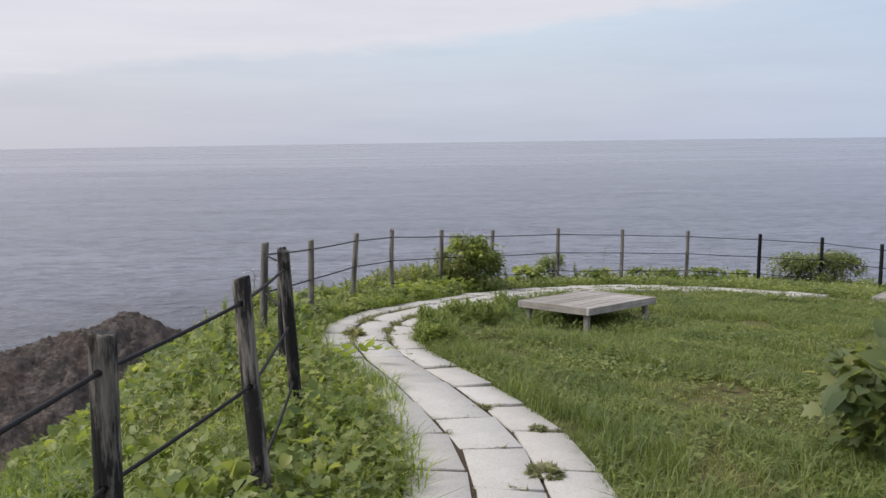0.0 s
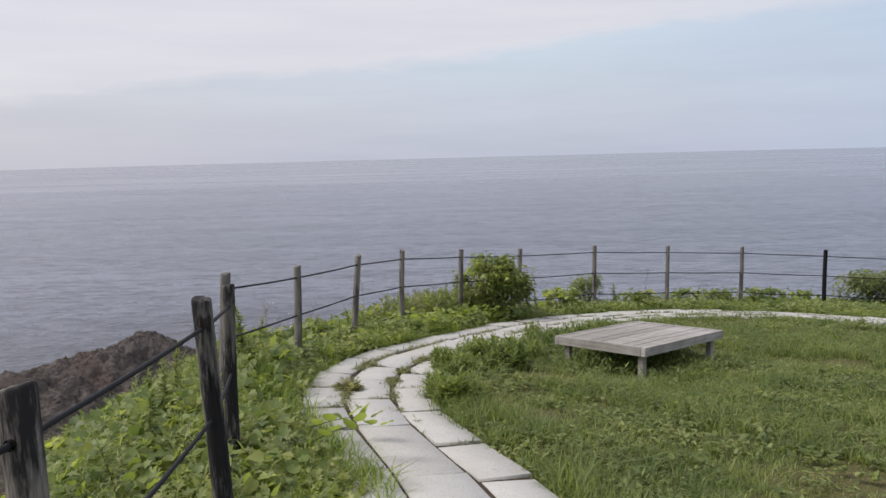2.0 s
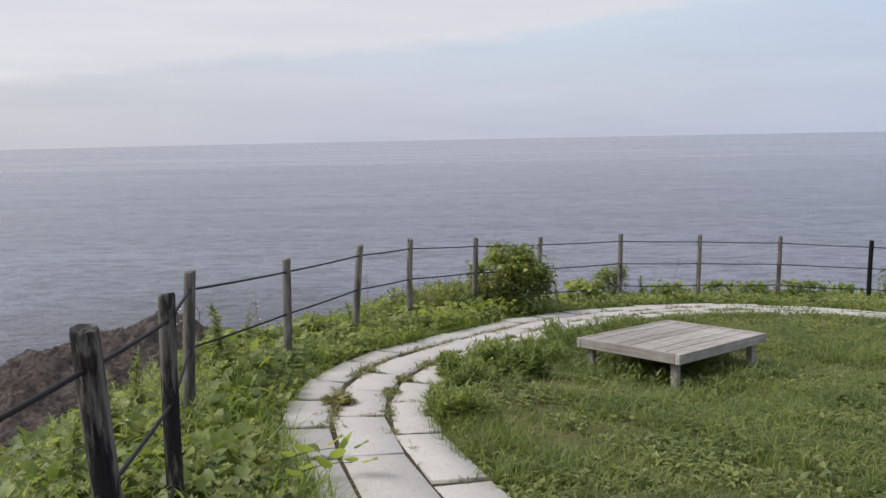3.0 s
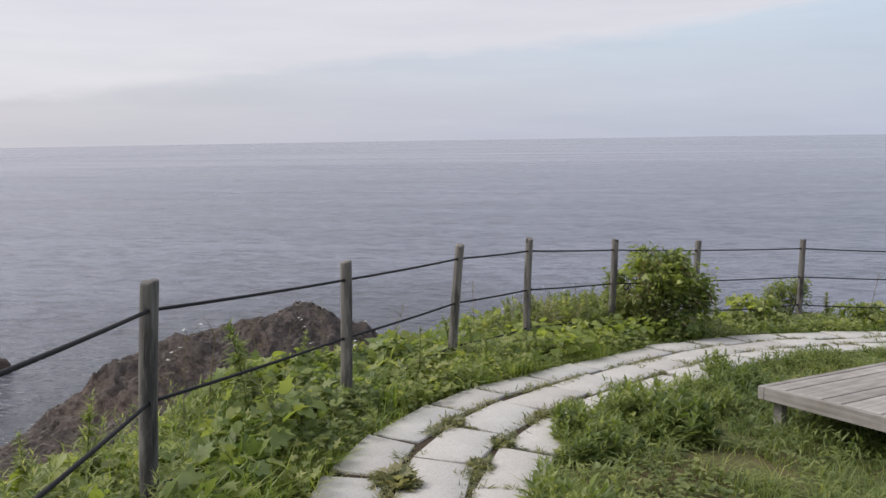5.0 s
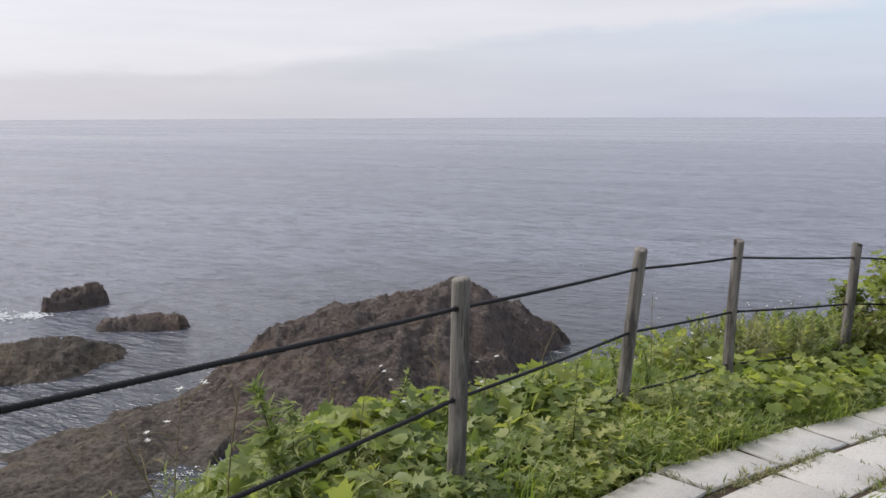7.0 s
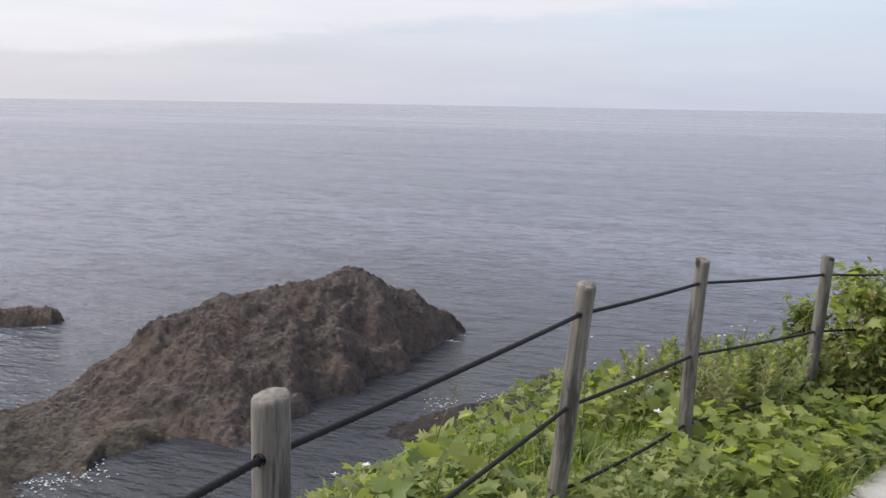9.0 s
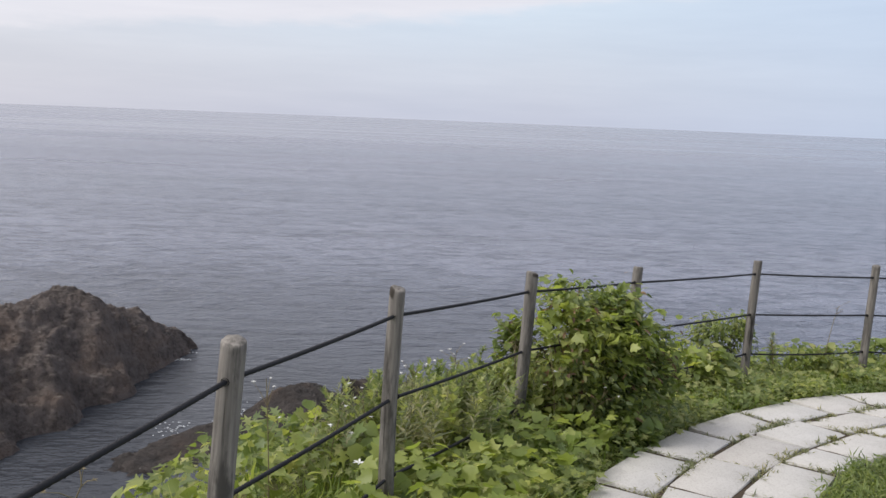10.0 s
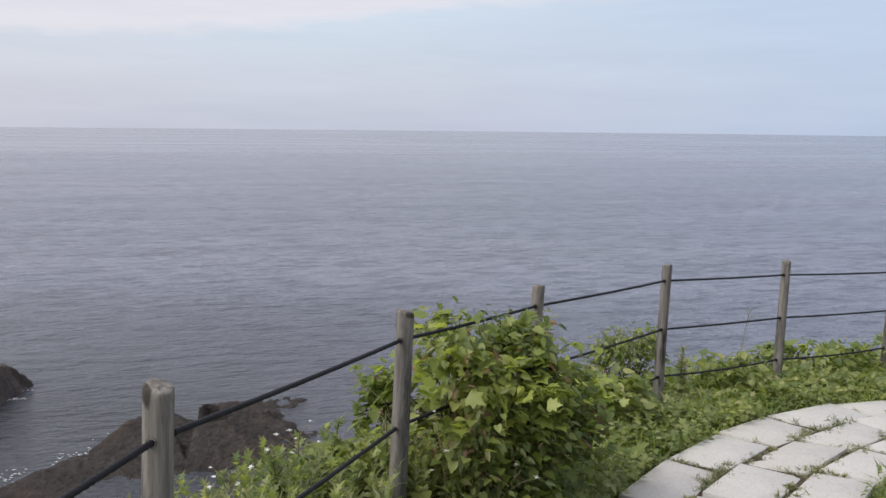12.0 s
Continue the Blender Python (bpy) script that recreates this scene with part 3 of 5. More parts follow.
def rock(name, ridge, near, far, label, mat, step=0.22, rough=1.0, power=1.5, seed=1.0, blunt=1.9, skirts=None):
    """An islet: a crest line (x, y, height) with slopes of the given widths on its two sides."""
    ridge = np.array(ridge, float)
    skirts = np.array(skirts if skirts else far * (0.22 + 0.78 * ridge[:, 2] / ridge[:, 2].max()))
    lo, hi = ridge[:, :2].min(0) - max(near, far) - 2, ridge[:, :2].max(0) + max(near, far) + 2
    xs, ys = np.arange(lo[0], hi[0], step), np.arange(lo[1], hi[1], step)
    X, Y = np.meshgrid(xs, ys, indexing="ij")
    best, H, S, T = np.full(X.shape, 1e9), np.zeros(X.shape), np.zeros(X.shape), np.zeros(X.shape)
    rows = list(ridge)
    ridge_first, ridge_last = rows[0], rows[-1]
    for a, b, wa, wb in zip(rows[:-1], rows[1:], skirts[:-1], skirts[1:]):
        ab = b[:2] - a[:2]
        raw = ((X - a[0]) * ab[0] + (Y - a[1]) * ab[1]) / (ab @ ab)
        t = np.clip(raw, 0, 1)
        rx, ry = X - a[0] - t * ab[0], Y - a[1] - t * ab[1]
        d = np.hypot(rx, ry) * np.where(((raw < 0) & (a is ridge_first)) | ((raw > 1) & (b is ridge_last)), blunt, 1.0)
        s = np.sign(ab[0] * ry - ab[1] * rx)
        k = d < best
        best, H, S = np.where(k, d, best), np.where(k, a[2] + t * (b[2] - a[2]), H), np.where(k, s, S)
        T = np.where(k, wa + t * (wb - wa), T)
    W = np.where(S > 0, near * (0.22 + 0.78 * H / ridge[:, 2].max()), T)
    W = W * (1 + 0.16 * lumps(X, Y, 0.35, seed))
    q = np.clip(best / W, 0, 1.6)
    z = H * (1 - q ** power)
    n1 = np.zeros(X.shape)
    pts = np.stack([X, Y], -1)
    for f, amp in ((0.16, 0.85), (0.4, 0.5), (1.0, 0.30), (2.3, 0.22), (4.2, 0.24)):
        flat = [noise.noise(Vector((px * f + seed * 7, py * f, seed))) for px, py in pts.reshape(-1, 2)]
        n1 += amp * (0.5 - np.abs(np.array(flat).reshape(X.shape)) * 1.9)
    z = z + rough * n1 * np.clip(0.5 + H / 10, 0.5, 1.1)
    z = np.where(q >= 1.5, -3, z)
    keep = z > -1.2
    cell = keep[:-1, :-1] | keep[1:, :-1] | keep[1:, 1:] | keep[:-1, 1:]
    faces = grid_faces(len(xs), len(ys))[cell.ravel()]
    used = np.unique(faces)
    back = np.full(X.size, -1)
    back[used] = np.arange(len(used))
    v = np.stack([X, Y, np.maximum(z, -1.4)], -1).reshape(-1, 3)[used]
    c = v.mean(0)
    c[2] = 0
    ob = mesh_object(name, v - c, back[faces], mat)
    ob.location = (c[0], c[1], SEA)
    return tagged(ob, label, "sea rock", "sea rocks below the cliff")


rock("rock_islet", [(-29.3, 96.9, 3.3), (-31.6, 94.6, 5.0), (-34.0, 92.4, 6.9), (-36.2, 88, 9.2), (-42.0, 80.4, 7.9), (-46.0, 75.5, 7.7), (-49.4, 69, 6.1), (-51.0, 63.8, 3.6), (-52, 57.3, 1.7), (-54, 52, 0.8)][::-1],
     8.0, 17.0, "large dark brown volcanic sea rock with jagged crest", ROCK, 0.22, 1.05, 1.6, 1.0, 1.3, (4, 7, 13, 16.5, 15.5, 12, 8.4, 5.6, 4.4, 2.6))
rock("rock_shelf", [(-46, 36, 0.8), (-49.2, 44, 1.0), (-51.6, 50, 1.2), (-50.6, 56, 1.4), (-45, 58, 1.2)], 9.0, 6.0, "low flat brown wave-washed rock shelf", SHELF, 0.24, 1.1, 2.2, 4.0)
rock("rock_skerry", [(-100.5, 83.5, 1.6), (-98.6, 87.5, 2.3), (-97.4, 90.5, 2.0)], 1.8, 2.2, "small dark pinnacled sea rock with foam at its foot", ROCK, 0.16, 2.3, 3.0, 2.0)
rock("rock_skerry", [(-85.5, 79.5, 0.7), (-81, 82, 1.2), (-76.6, 85.2, 1.4)], 1.6, 2.0, "small low dark sea rock", ROCK, 0.18, 1.7, 3.0, 5.0)
rock("rock_skerry", [(-90, 54, 1.8), (-82, 62, 2.4), (-77, 68, 2.6), (-75.4, 72.4, 1.0)], 3.5, 5.5, "long brown sea rock sloping into the water", SHELF, 0.22, 1.3, 1.8, 6.0)
rock("shore_rock", [(-24, 68, 0.2), (-19.5, 74.5, 0.3), (-16, 78.5, 0.6), (-13.4, 81.3, 1.7), (-11.0, 83, 1.6), (-8.5, 83, 0.8)], 3.0, 12.0, "black jagged shore rock at the cliff foot", BASALT, 0.22, 0.85, 1.5, 8.0)


def foam(spots, label):
    vs, fs = [], []
    for x, y, r, n in spots:
        for _ in range(n):
            cx, cy = x + rng.normal(0, r), y + rng.normal(0, r * 0.7)
            k = 7
            a = np.arange(k) * 2 * np.pi / k
            rr = rng.uniform(0.02, 0.085, k) * (3.2 if x < -90 else 1.2)
            o = len(vs)
            vs += [(cx + 1.6 * rr[i] * math.cos(a[i]), cy + 0.8 * rr[i] * math.sin(a[i]), SEA + 0.06 + 0.03 * rng.random()) for i in range(k)] + [(cx, cy, SEA + 0.12)]
            fs += [(o + i, o + (i + 1) % k, o + k) for i in range(k)]
    return tagged(mesh_object("foam", vs, fs, FOAM), label, "foam", kind="stuff")


foam([(-100, 81, 1.2, 160), (-104, 78, 2.0, 160), (-107, 76.5, 2.2, 120), (-43.6, 53.0, 1.3, 80), (-44.6, 50.5, 0.9, 50), (-49, 40, 1.2, 70), (-28.2, 98, 0.7, 40), (-27.5, 94.5, 0.6, 20), (-21.5, 75, 1.1, 40), (-18, 78.5, 1.0, 40), (-14.5, 82.5, 0.9, 34), (-9, 85, 0.8, 30)],
     "broken white foam washing round the sea rocks")

# ---- fence ----
fence = thing("fence", *POSTS[6][:2], float(terrain(*[np.array([v]) for v in POSTS[6][:2]])[0]))
tagged(fence, "weathered round timber posts strung with three black ropes", "fence")
fence_inv = Matrix.Translation(-fence.location)


def post_mesh(height, radius, seed):
    r = np.random.default_rng(seed)
    sides = 20
    zs = np.r_[np.r_[0, 0.12, 0.25, 0.4, 0.55, 0.7, 0.82, 0.92] * height, height - 0.014, height - 0.005, height]
    ang = np.arange(sides) * 2 * np.pi / sides
    flute = 1 + 0.02 * r.normal() * np.cos(2 * ang + r.uniform(0, 6)) + 0.012 * np.cos(3 * ang + r.uniform(0, 6)) + 0.008 * r.normal(size=sides)
    rows = []
    bow = r.normal(0, 0.006, 2)
    for i, z in enumerate(zs):
        q = radius * (1.03 - 0.07 * z / height) * flute * (1 + 0.005 * r.normal(size=sides))
        if i >= len(zs) - 2:
            q = q * (0.975, 0.90)[i - len(zs) + 2]
        u = math.sin(math.pi * z / height)
        top = 0.0015 * r.normal(size=sides) * (i >= len(zs) - 2) + 0.006 * np.cos(ang + seed) * (i >= len(zs) - 3)
        rows.append(np.stack([q * np.cos(ang) + bow[0] * u, q * np.sin(ang) + bow[1] * u, np.full(sides, z) + top], 1))
    v = np.concatenate(rows)
    k = np.arange(len(v)).reshape(len(zs), sides)
    j = np.roll(k, -1, 1)
    quads = np.stack([k[:-1], j[:-1], j[1:], k[1:]], -1).reshape(-1, 4)
    tri = np.concatenate([quads[:, [0, 1, 2]], quads[:, [0, 2, 3]]])
    v = np.concatenate([v, [(0, 0, height + 0.0005)]])
    cap = np.stack([k[-1], j[-1], np.full(sides, len(v) - 1)], 1)
    return v, np.concatenate([tri, cap])


post_objects = []
for i, (x, y, top) in enumerate(POSTS):
    base = float(terrain(np.array([x]), np.array([y]))[0]) - 0.12
    v, f = post_mesh(top - base, 0.045 if i < 2 else 0.041 if i < 4 else 0.0375, 100 + i)
    mat = POST_DARK if i in (14, 15, 16, 17) else POST_MIXED if i <= 4 else POST_GREY
    words = {POST_MIXED: "grey post blackened down one side", POST_DARK: "blackened timber post", POST_GREY: "sun-bleached grey timber post"}[mat]
    post = mesh_object("post", v, f, mat, fence, words)
    lx, ly = LEAN.get(i, (0, 0))
    k = (top - base) / 1.1
    axis_up = Vector((-lx * k, -ly * k, top - base)).normalized()
    turn = axis_up.to_track_quat("Z", "Y") @ Euler((0, 0, i * 1.9)).to_quaternion()
    post.matrix_basis = Matrix.LocRotScale(Vector((x + lx * k, y + ly * k, base)) - fence.location, turn, None)
    post_objects.append(post)


def rope_mesh(a, b, sag, radius=0.0072):
    """A laid rope of three strands between two points."""
    a, b = np.array(a, float), np.array(b, float)
    n = int(np.linalg.norm(b - a) / 0.009)
    t = np.linspace(0, 1, n)
    p = a + (b - a) * t[:, None]
    p[:, 2] -= sag * 4 * t * (1 - t)
    d = (b - a) / np.linalg.norm(b - a)
    s = np.cross(d, (0, 0, 1))
    s /= np.linalg.norm(s)
    u = np.cross(s, d)
    sides = 12
    ang = np.arange(sides) * 2 * np.pi / sides
    twist = 2 * np.pi * t * np.linalg.norm(b - a) / 0.066
    r = radius * (1.02 + 0.27 * np.cos(3 * (ang[None] + twist[:, None])))
    v = p[:, None] + r[..., None] * (s * np.cos(ang)[None, :, None] + u * np.sin(ang)[None, :, None])
    k = np.arange(n * sides).reshape(n, sides)
    j = np.roll(k, -1, 1)
    return v.reshape(-1, 3), np.stack([k[:-1], j[:-1], j[1:], k[1:]], -1).reshape(-1, 4)


def tie(i, drop):
    (x, y, z), (lx, ly) = POSTS[i], LEAN.get(i, (0, 0))
    return x + lx * drop / 1.1, y + ly * drop / 1.1, z - drop


for drop in (0.12, 0.495, 0.865):
    for i in range(len(POSTS) - 1):
        v, f = rope_mesh(tie(i, drop), tie(i + 1, drop), 0.005 + 0.012 * (drop > 0.7))
        mesh_object("rope", v - np.array(fence.location), f, ROPE, fence, "taut black twisted rope", smooth=True)
    # the dark bored holes that the rope runs through
    for i, post in enumerate(post_objects):
        c = np.array(tie(i, drop))
        reach = (0.045 if i < 2 else 0.041 if i < 4 else 0.0375) + 0.003
        ends = []
        for j in (max(i - 1, 0), min(i + 1, len(POSTS) - 1)):
            way = np.array(tie(j, drop)) - c
            ends.append(c + way / max(np.linalg.norm(way), 1e-6) * reach)
        back = post.matrix_basis.inverted()
        line = [tuple(back @ (Vector(p) - fence.location)) for p in (ends[0], c, ends[1])]
        mesh_object("rope_hole", *tube(np.array(line), (0.0125, 0.0125, 0.0125), 10), HOLE, post, "dark bored hole")


# ---- low timber platforms on the lawn ----
def box_bm(sx, sy, sz, bevel):
    bm = bmesh.new()
    bmesh.ops.create_cube(bm, size=1.0)
    bmesh.ops.scale(bm, vec=(sx, sy, sz), verts=bm.verts)
    bmesh.ops.bevel(bm, geom=list(bm.edges), offset=bevel, segments=2, affect="EDGES", profile=0.6)
    return bm


def platform(lx=1.62, ly=1.18, high=0.42):
    """A low slatted deck to sit on: planks in a rim of thick boards, on four short legs."""
    t = thing("platform_bench", 0, 0, 0)
    n, rim = 8, 0.05
    w = (ly - 2 * rim) / n
    for i in range(n):
        p = part("plank", box_bm(lx - 2 * rim - 0.006, w - 0.007, 0.032, 0.004), PLANK, t)
        p.location = (lx / 2, rim + w * (i + 0.5), high - 0.018 + 0.002 * ((i * 7) % 3 - 1))
    for y in (rim / 2, ly - rim / 2):
        p = part("rim_board", box_bm(lx, rim, 0.095, 0.006), PLANK, t)
        p.location = (lx / 2, y, high - 0.046)
    for x in (rim / 2, lx - rim / 2):
        p = part("rim_board", box_bm(ly - 2 * rim - 0.004, rim, 0.095, 0.006), PLANK, t)
        p.location, p.rotation_euler = (x, ly / 2, high - 0.046), (0, 0, math.pi / 2)
    for x in (0.11, lx - 0.11):
        for y in (0.11, ly - 0.11):
            p = part("leg", box_bm(0.065, 0.065, high - 0.03, 0.005), PLANK, t)
            p.location = (x, y, (high - 0.04) / 2 - 0.02)
    return t


bench = platform()
bench.matrix_basis = pose(1.86, 9.28, -0.335, -2.4, 3.2, 45)
tagged(bench, "low square slatted bench platform of silvered grey planks", "bench", "platform benches on the lawn")
bench_b = copy_thing(bench, pose(8.1, 11.85, -0.89, -1.5, 2.0, 47))

# ---- pavement ----
pavement = thing("pavement", 0.25, 3.0, float(ground(0.25, 3.0)))
tagged(pavement, "curving garden path of three rows of pale concrete slabs", "path", kind="structure")
LANES = (
    (0, [-7.0, -6.3, -5.6, -4.9, -4.2, -3.5, -2.8, -2.1, -1.4, -0.7, 0.0, 0.75, 1.5, 2.2, 2.93, 3.66, 4.38, 5.13, 5.9, 6.8, 7.38, 8.06, 8.64, 9.4, 10.0, 10.69, 11.42, 12.02, 12.8, 13.58, 14.24, 15.02, 15.77, 16.46, 17.24, 17.9, 18.65, 19.35, 20.05, 20.75]),
    (1, [-7.0, -6.2, -5.5, -4.8, -4.1, -3.4, -2.7, -2.0, -1.3, -0.6, 0.1, 0.75, 1.4, 2.05, 2.7, 3.38, 4.07, 4.71, 5.75, 6.79, 7.64, 8.45, 9.09, 9.84, 10.55, 11.15, 11.8, 12.42, 13.05, 13.73, 14.52, 15.28, 16.04, 16.93, 17.6, 18.3, 19.1, 19.8, 20.5]),
    (2, [-7.0, -6.3, -5.6, -4.9, -4.2, -3.5, -2.8, -2.1, -1.4, -0.7, 0.0, 0.6, 1.22, 1.84, 2.46, 3.1, 3.72, 4.4, 4.99, 5.6, 6.3, 7.23, 8.05, 8.89, 9.7, 10.4, 11.1, 11.8, 12.5, 13.25, 14.03, 14.65, 15.4, 16.2, 17.0, 18.0, 19.0, 19.8, 20.5]),
)


def row_edges(row, s, gap=0.0):
    """Offsets of the two long edges of a row of slabs at a station, less a gap at each joint."""
    b = np.interp(s, *WANDER)
    c = b + np.interp(s, *MIDDLE)
    if row == 0:
        return b - np.interp(s, *OUTER), b - gap
    if row == 1:
        return b + gap, c - gap
    return c + gap, c + np.interp(s, *INNER)


slab_rng = np.random.default_rng(3)
slabs = []
for row, stations in LANES:
    for s0, s1 in zip(stations[:-1], stations[1:]):
        if s1 > LENGTH[-1] - 0.1:
            continue
        loose = 7.3 < s0 < 16.0
        wide = 0.013 if s0 < 7.3 else 0.026 if s0 < 10.2 else 0.016
        o0, o1 = row_edges(row, (s0 + s1) / 2, wide)
        gap = 0.004 if abs(s0 - 5.75) < 0.01 and row == 1 else (0.018 if loose else 0.011)
        q0, q1 = s0 + gap + 0.008 * slab_rng.random(), s1 - (0.018 if loose else 0.011) - 0.008 * slab_rng.random()
        if abs(s1 - 5.75) < 0.01 and row == 1:
            q1 = s1 - 0.003
        tilt = slab_rng.normal(0, 0.005, 2)
        skew = slab_rng.normal(0, 0.007 if loose else 0.004, 4)
        corners = []
        for k, (q, u, w) in enumerate(((q0, -1, 1), (q0, -1, -1), (q1, 1, -1), (q1, 1, 1))):
            o = 0.25 * (o0, o1)[w < 0] + 0.75 * row_edges(row, q, wide)[w < 0]
            x, y = on_path(q + skew[k], o + 0.5 * skew[k])
            corners.append((float(x), float(y), float(ground(x, y)) + 0.034 + tilt[0] * u + tilt[1] * w))
        c = np.array(corners)
        slabs.append((c.mean(0), c - c.mean(0)))


# ---- shrubs ----
def shrub(x, y, rx, ry, high, mats, n, size, template, label, seed, base=None, stems=9, lean=(0, 0), group="shrubs along the fence", shoots=0):
    """Stems from one root and a ragged crown of leaves in two shades; thin gaps between clumps."""
    r = np.random.default_rng(seed)
    z0 = float(terrain(np.array([x]), np.array([y]))[0]) if base is None else base
    t = thing("shrub", x, y, z0)
    tagged(t, label, "shrub", group)
    for i in range(stems):
        a = r.uniform(0, 2 * np.pi)
        reach = r.uniform(0.3, 0.85)
        end = np.array([math.cos(a) * rx * reach + lean[0], math.sin(a) * ry * reach + lean[1], high * r.uniform(0.6, 0.95)])
        k = np.linspace(0, 1, 7)[:, None]
        pts = end * k * np.array([1, 1, 1]) + np.array([0, 0, 0.16 * high]) * np.sin(np.pi * k) + r.normal(0, 0.012, (7, 3)) * k
        pts[0, 2] = -0.05
        mesh_object("stem", *tube(pts, np.linspace(0.009, 0.002, 7), 5), BARK, t)
    for i in range(shoots):
        # young shoots that stand out of the crown, each with its own leaves
        a, reach = r.uniform(0, 2 * np.pi), r.uniform(0.3, 0.7)
        root = np.array([math.cos(a) * rx * reach + lean[0] * 0.7, math.sin(a) * ry * reach + lean[1] * 0.7, high * r.uniform(0.4, 0.72)])
        tip = root + np.array([math.cos(a) * 0.16, math.sin(a) * 0.16, r.uniform(0.08, 0.18)]) * high / 0.8
        k = np.linspace(0, 1, 6)[:, None]
        pts = root + (tip - root) * k + np.array([0, 0, 0.05]) * np.sin(np.pi * k)
        shoot = mesh_object("shoot", *tube(pts, np.linspace(0.004, 0.0015, 6), 4), STEM, t)
        q = pts[r.integers(1, 6, 9)] + r.normal(0, 0.012, (9, 3))
        for c in q:
            mesh_object("leaf", *leaves(template[1], c[None], r.uniform(0, 6.28, 1), r.normal(5, 25, 1), r.normal(0, 25, 1), size * r.uniform(0.8, 1.5, 1)), mats[1], shoot)
    clumps = 54
    ca, cz = r.uniform(0, 2 * np.pi, clumps), r.uniform(0.04, 0.95, clumps)
    cr = np.sqrt(np.clip(1 - (cz - 0.30) ** 2 / 0.55, 0.05, 1)) * r.uniform(0.35, 1.08, clumps)
    centre = np.stack([np.cos(ca) * cr * rx + lean[0] * cz, np.sin(ca) * cr * ry + lean[1] * cz, cz * high], 1)
    centre[:, 2] = np.minimum(centre[:, 2], 0.88 * high)
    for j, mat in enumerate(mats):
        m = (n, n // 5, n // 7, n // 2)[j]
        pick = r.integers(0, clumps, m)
        # second colour on the upper clumps; BRIGHT there imitates light on the crown
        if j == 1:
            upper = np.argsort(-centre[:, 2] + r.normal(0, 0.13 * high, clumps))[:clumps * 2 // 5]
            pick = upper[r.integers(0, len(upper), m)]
        q = centre[pick] + np.clip(r.normal(0, 1, (m, 3)), -1.7, 1.7) * np.array([rx, ry, high * 0.6]) * r.uniform(0.10, 0.20, clumps)[pick][:, None]
        q[:, 2] = np.abs(q[:, 2])
        out = np.arctan2(-(q[:, 0]), q[:, 1])
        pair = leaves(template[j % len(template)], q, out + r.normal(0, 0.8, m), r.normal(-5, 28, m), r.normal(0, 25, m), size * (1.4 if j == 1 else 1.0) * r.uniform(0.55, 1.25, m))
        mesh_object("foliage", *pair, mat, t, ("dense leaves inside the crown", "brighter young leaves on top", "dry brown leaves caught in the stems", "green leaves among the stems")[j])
    return t


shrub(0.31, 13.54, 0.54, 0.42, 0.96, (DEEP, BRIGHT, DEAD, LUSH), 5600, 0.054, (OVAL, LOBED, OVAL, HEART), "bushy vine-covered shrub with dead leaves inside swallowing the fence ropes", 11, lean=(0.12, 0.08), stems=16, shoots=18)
shrub(-0.10, 13.36, 0.50, 0.38, 0.46, (HERB, LUSH), 1700, 0.048, (OVAL, CUT), "lower green shrub at the foot of the vine-covered one", 12, shoots=5)
shrub(0.50, 13.24, 0.30, 0.13, 0.22, (LUSH, VINE), 420, 0.06, (HEART, HEART), "low leafy growth at the shrub's foot beside the slabs", 22, shoots=2)
shrub(2.20, 15.72, 0.33, 0.28, 0.66, (DEEP, SHADE), 1300, 0.055, (OVAL, OVAL), "dark green shrub beside a post with bare twigs", 13, shoots=7)
shrub(1.60, 15.0, 0.36, 0.26, 0.40, (HERB, BRIGHT), 260, 0.085, (HEART, LOBED), "low tangle of pale vine leaves under the ropes", 19, shoots=3)
shrub(4.5, 16.5, 0.75, 0.35, 0.37, (HERB, VINE), 900, 0.07, (OVAL, HEART), "low spreading green shrub behind the ropes", 14, shoots=4)
shrub(5.75, 16.7, 0.6, 0.35, 0.38, (HERB, VINE), 700, 0.07, (OVAL, HEART), "low spreading green shrub behind the ropes", 15, shoots=3)
shrub(3.2, 15.95, 0.42, 0.28, 0.34, (SHADE, HERB), 600, 0.06, (OVAL, HEART), "small green shrub behind the ropes", 18, shoots=4)
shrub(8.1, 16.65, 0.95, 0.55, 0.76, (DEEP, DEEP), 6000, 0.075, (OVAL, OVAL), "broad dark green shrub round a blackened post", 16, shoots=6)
shrub(3.02, 4.2, 0.55, 0.5, 0.70, (DEEP, DEEP), 620, 0.12, (LOBED, HEART), "shady broad-leaved shrub standing alone on the lawn", 17, group="lawn shrubs")


# ---- grass, herbs and vines ----
def scatter(n, x0, x1, y0, y1):
    x, y = rng.uniform(x0, x1, n), rng.uniform(y0, y1, n)
    off, st = path_offset(x, y)
    lo, hi = row_edges(0, st)[0], row_edges(2, st)[1]
    off = np.where(off < (lo + hi) / 2, off - lo + OUT0, off - hi + INN1)
    return x, y, edge_distance(x, y), off, st


def at_ground(x, y, up=0.0):
    return np.stack([x, y, terrain(x, y) + up], 1)


def under_bench(x, y):
    c, s = math.cos(radians(45)), math.sin(radians(45))
    u, v = (x - 1.86) * c + (y - 9.28) * s, -(x - 1.86) * s + (y - 9.28) * c
    return (u > 0.0) & (u < 1.62) & (v > 0.0) & (v < 1.18)


WORN = ((0.85, 9.05, 0.42, 0.30), (0.75, 9.7, 0.28, 0.2), (4.25, 10.05, 0.30, 0.26), (1.7, 9.2, 0.3, 0.2))


